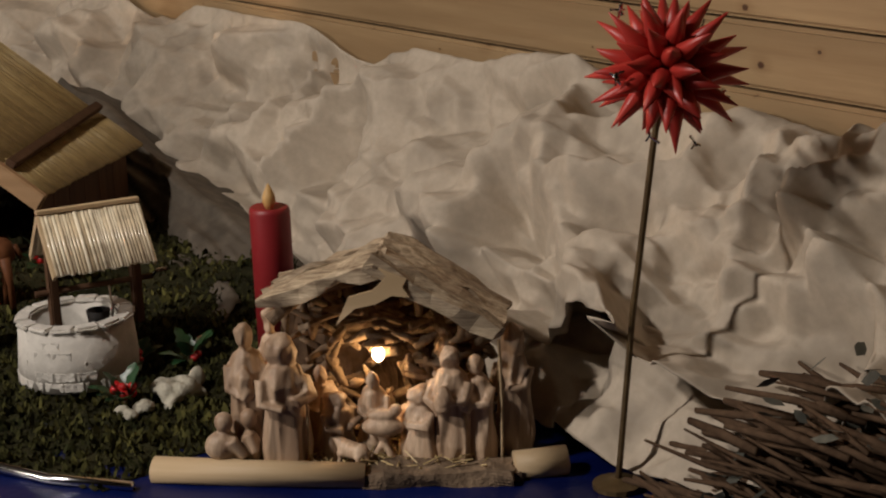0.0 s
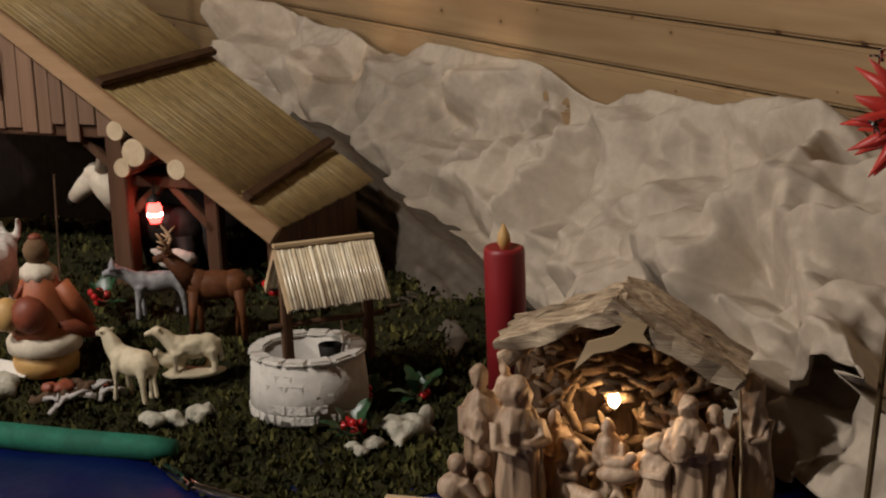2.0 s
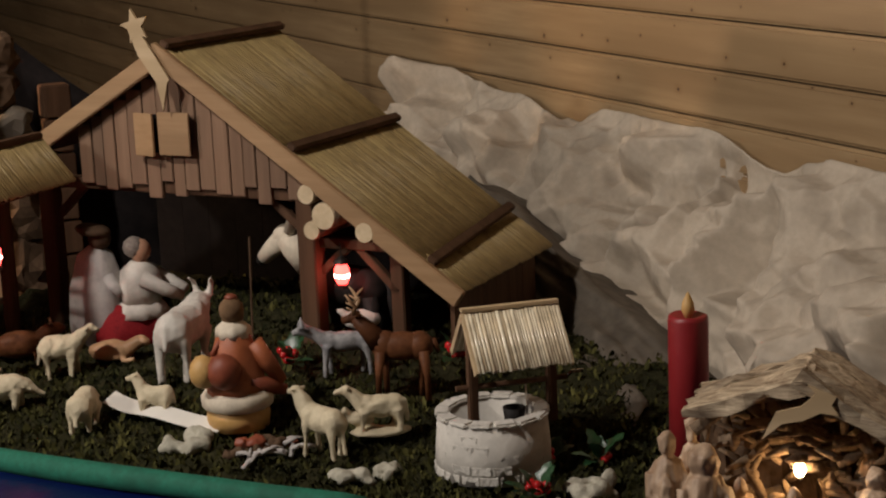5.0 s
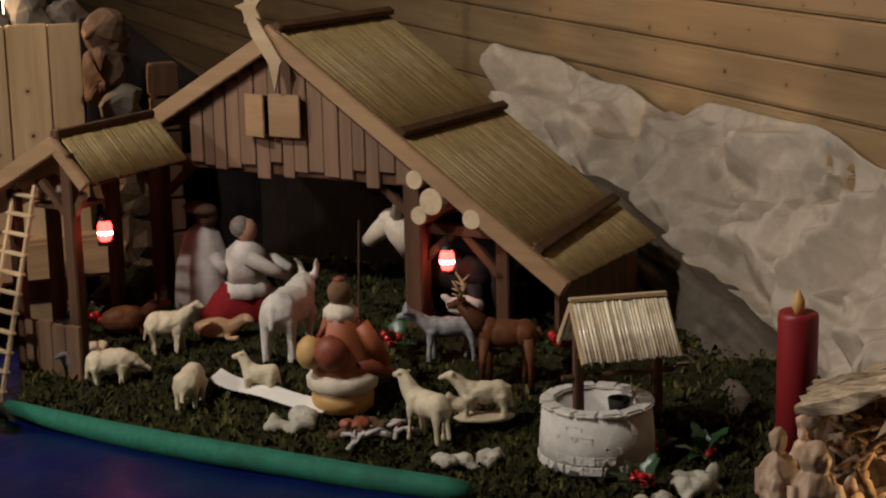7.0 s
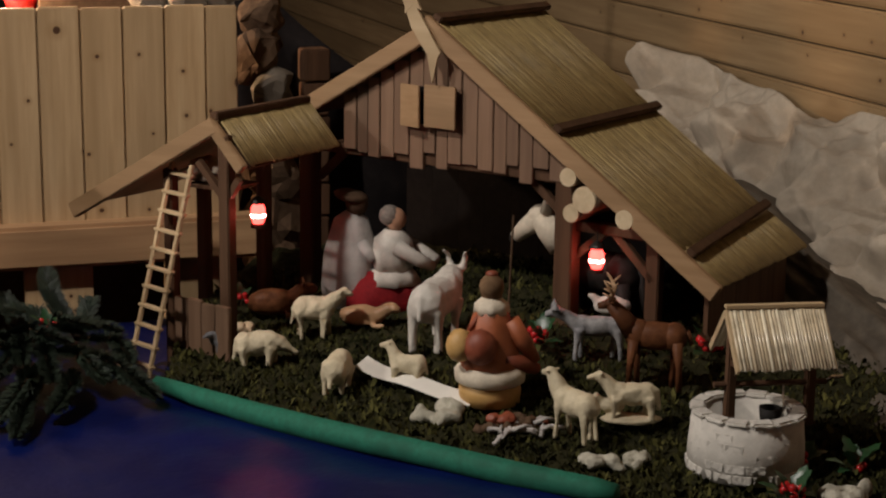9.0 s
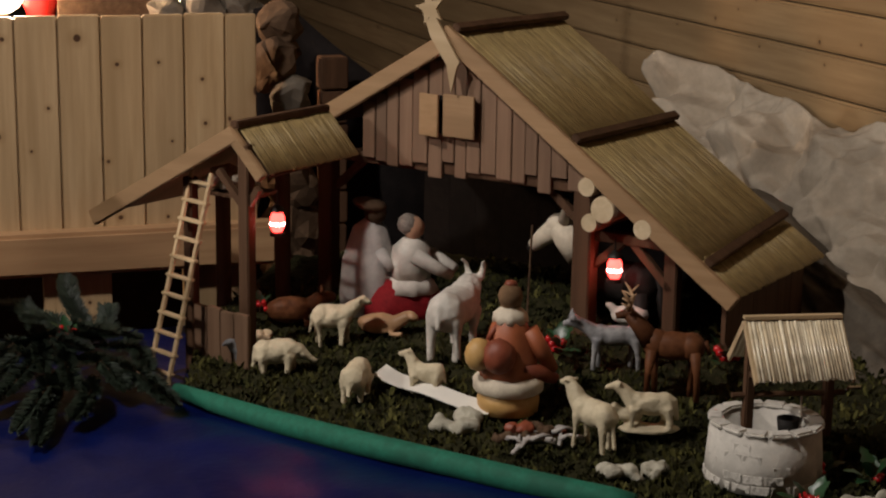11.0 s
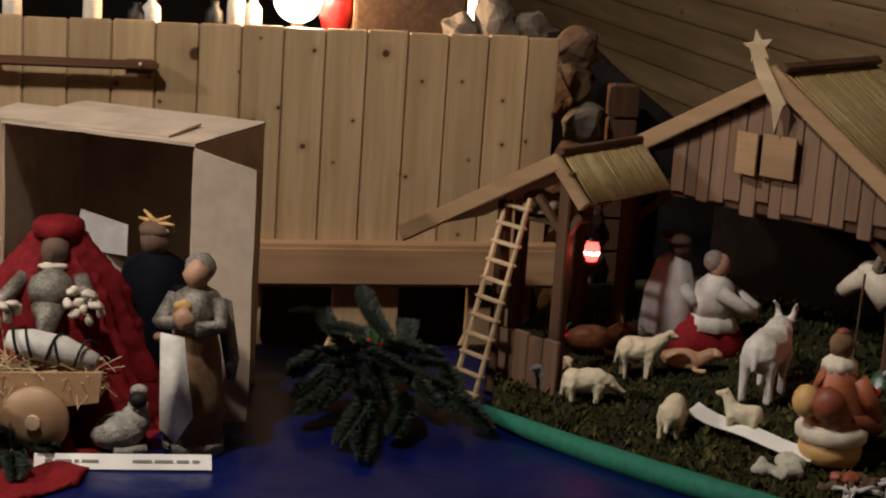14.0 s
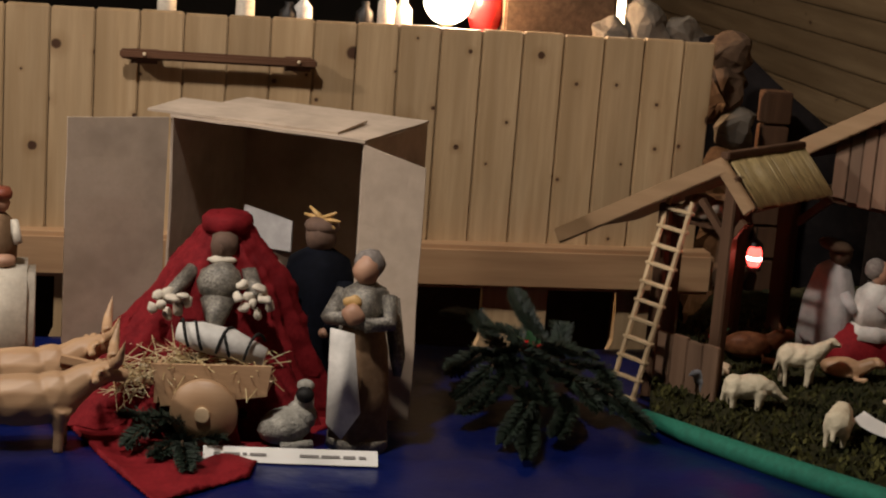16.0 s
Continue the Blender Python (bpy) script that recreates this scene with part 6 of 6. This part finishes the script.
figure("standing_doll", pose(0.478, -0.705, 0, 0, 0, -120) @ Matrix.Diagonal((1.08, 1.08, 1.04, 1)), [("l", [(0.043, 0), (0.0445, 0.016), (0.043, 0.02)], 2), ("l", [(0.042, 0.018), (0.041, 0.09), (0.036, 0.15), (0.026, 0.195), (0.020, 0.205)], 0, 0.04, 6, (0, 0), (1, 1)), ("l", [(0.028, 0.185), (0.036, 0.215), (0.030, 0.24), (0.012, 0.252)], 2, 0.03, 5),
    ("b", (0.004, 0, 0.270), (0.020, 0.019, 0.024), (0, 0, 0), 1), ("b", (-0.004, 0.0, 0.277), (0.0225, 0.0225, 0.022), (0, 0, 0), 3), ("p", [(-0.016, 0.196), (0.018, 0.192), (0.030, 0.070), (0.002, 0.030), (-0.022, 0.048)], pose(0.054, -0.004, 0, 0, 0, 90) @ pose(0, 0, 0, 5), 4), ("t", [(0.0, 0.034, 0.232), (0.02, 0.045, 0.20), (0.04, 0.015, 0.198)], [0.013, 0.012, 0.010], 2), ("t", [(0.0, -0.034, 0.232), (0.02, -0.045, 0.195), (0.042, -0.012, 0.205)], [0.013, 0.012, 0.010], 2), ("b", (0.046, 0.0, 0.212), (0.012, 0.018, 0.016), (0, 0, 0), 1), ("b", (0.036, -0.005, 0.228), (0.008, 0.014, 0.010), (0, 0, 0), 5),
    ("t", [(-0.02, -0.03, 0.225), (-0.028, -0.040, 0.12), (-0.022, -0.044, 0.09)], [0.012, 0.011, 0.006], 2), ("t", [(-0.02, 0.03, 0.225), (-0.028, 0.042, 0.14), (-0.02, 0.046, 0.11)], [0.012, 0.011, 0.006], 2)],
    [BROWN_CLOTH, SKIN, SILVER_CLOTH, HAIR, WHITE, OCHRE], "standing doll in a brown skirt and white apron", "doll", "", 0.0, 3, 0.004)
figure("woolly_sheep", pose(0.370, -0.715, 0.004, 0, 0, 15), [("b", (-0.005, 0, 0.032), (0.045, 0.030, 0.030), (0, -8, 0), 0), ("b", (0.018, 0, 0.045), (0.026, 0.024, 0.026), (0, 0, 0), 0), ("t", [(0.022, 0, 0.05), (0.024, 0.0, 0.078)], [0.018, 0.014], 0), ("b", (0.020, -0.010, 0.082), (0.014, 0.016, 0.013), (0, 0, 0), 1), ("b", (0.026, 0.004, 0.092), (0.014, 0.013, 0.010), (0, 0, 0), 0), ("t", [(-0.02, -0.02, 0.008), (0.03, -0.024, 0.006)], 0.008, 0)], [WOOLGREY, BLACK], "grey woolly toy sheep with a black face lying down", "sheep")

# the cart with the swaddled bundle
cart = thing("wooden_cart", pose(0.258, -0.672, 0.012, 0, 0, 165) @ Matrix.Scale(1.12, 4), "small wooden cart filled with straw", "cart")
for s, nm in ((1, "side_board"), (-1, "side_board")):
    part(nm, outline(bmesh.new(), [(-0.080, 0.070), (0.062, 0.042), (0.078, 0.100), (-0.085, 0.112)], 0.005, pose(0, s * 0.044, 0)), OXWOOD, cart)
part("floor_board", beam(bmesh.new(), (-0.078, 0, 0.074), (0.062, 0, 0.046), 0.085, 0.005), OXWOOD, cart)
part("end_board", outline(bmesh.new(), [(-0.042, 0.045), (0.042, 0.045), (0.042, 0.098), (-0.042, 0.098)], 0.005, pose(0.070, 0, 0, 0, 0, 90)), OXWOOD, cart)
part("axle", tube(bmesh.new(), [(0, -0.06, 0.045), (0, 0.072, 0.045)], 0.006, 10), OXWOOD, cart)
for s in (-1, 1):
    w = part("wheel", lathe(bmesh.new(), [(0.012, -0.009), (0.0445, -0.008), (0.046, 0), (0.0445, 0.008), (0.012, 0.009)], 32), OXWOOD, cart, "round pale wooden wheel", True)
    w.matrix_basis = pose(0, s * 0.062, 0.045, 90)
    part("hub", lathe(bmesh.new(), [(0.010, -0.014), (0.010, 0.014)], 14), PALE, w)
part("shaft", beam(bmesh.new(), (0.06, 0, 0.060), (0.21, 0.01, 0.085), 0.01, 0.01), OXWOOD, cart)
part("swaddled_doll", tube(bmesh.new(), [(-0.070, 0.016, 0.116), (-0.025, 0.016, 0.128), (0.02, 0.016, 0.136), (0.050, 0.016, 0.140)], [0.012, 0.021, 0.020, 0.012], 14), WHITE, cart, "white swaddled doll", True)
for t in (-0.045, -0.026, -0.007, 0.012, 0.030):
    ring = [(t + 0.003 * k * (-1) ** round(t * 1000), 0.016 + 0.0225 * math.cos(0.45 * k - 0.4), 0.130 + 0.15 * t + 0.0225 * math.sin(0.45 * k - 0.4)) for k in range(8)]
    part("band", tube(bmesh.new(), ring, 0.0022, 6), BLACK, cart, "black wrapping band")
bm = bmesh.new()
for k in range(340):
    c = Vector((rnd.uniform(0.02, 0.13) if k % 4 else rnd.uniform(-0.075, 0.05), rnd.uniform(-0.042, 0.042), 0.080 + rnd.uniform(0, 0.030)))
    if c.x > 0.06:
        c.z -= (c.x - 0.06) * rnd.uniform(0.2, 0.9)
    d = Vector((rnd.uniform(-1, 1), rnd.uniform(-1, 1), rnd.uniform(-0.5, 0.6))).normalized() * rnd.uniform(0.015, 0.04)
    tube(bm, [c - d, c + Vector((0, 0, rnd.uniform(0, 0.006))), c + d], 0.0007, 4)
part("straw", bm, STRAW, cart, "loose straw in the cart")["kind"] = "stuff"


def wooden_ox(x, y, rz):
    horns = []
    for s in (-1, 1):
        horns += [("t", [(0.128, s * 0.014, 0.135), (0.132, s * 0.045, 0.150), (0.140, s * 0.058, 0.185)], [0.010, 0.008, 0.001])]
    ps = beast(0.20, 0.118, 0.041, (0.58, 1.02), 0.17, 0.055, 0.3, False, 0.04) + horns + [("t", [(0.10, 0.05, 0.118), (0.10, -0.05, 0.118)], 0.006)]
    figure("wooden_ox", pose(x, y, 0.0, 0, 0, rz), ps, OXWOOD, "smooth carved wooden ox before the cart", "ox", "cart oxen", 0.0034)


wooden_ox(-0.022, -0.735, 4)
wooden_ox(-0.030, -0.60, 6)
stand = part("draped_block", wobble(block(bmesh.new(), (0.13, 0.11, 0.215), pose(0, 0, 0.1085), 0.012), 0.004, 22), LINEN, None, "", True)
stand.location = (-0.083, -0.47, 0)
tagged(stand, "block draped in white linen", "block")
figure("small_doll", pose(-0.075, -0.47, 0.214, 0, 0, -90), [("l", [(0.026, 0), (0.028, 0.04), (0.018, 0.075), (0.008, 0.085)], 0, 0.05, 5), ("b", (0.0, 0, 0.10), (0.016, 0.016, 0.018), (0, 0, 0), 1), ("l", [(0.018, 0.108), (0.019, 0.116), (0.015, 0.124)], 2), ("t", [(0.0, 0.02, 0.07), (0.02, 0.03, 0.04)], [0.009, 0.007], 3), ("b", (0.022, 0.006, 0.012), (0.02, 0.022, 0.012), (0, 0, 0), 1)], [BROWN_CLOTH, SKIN, RUST, LINEN], "small doll in brown with a red cap", "doll")
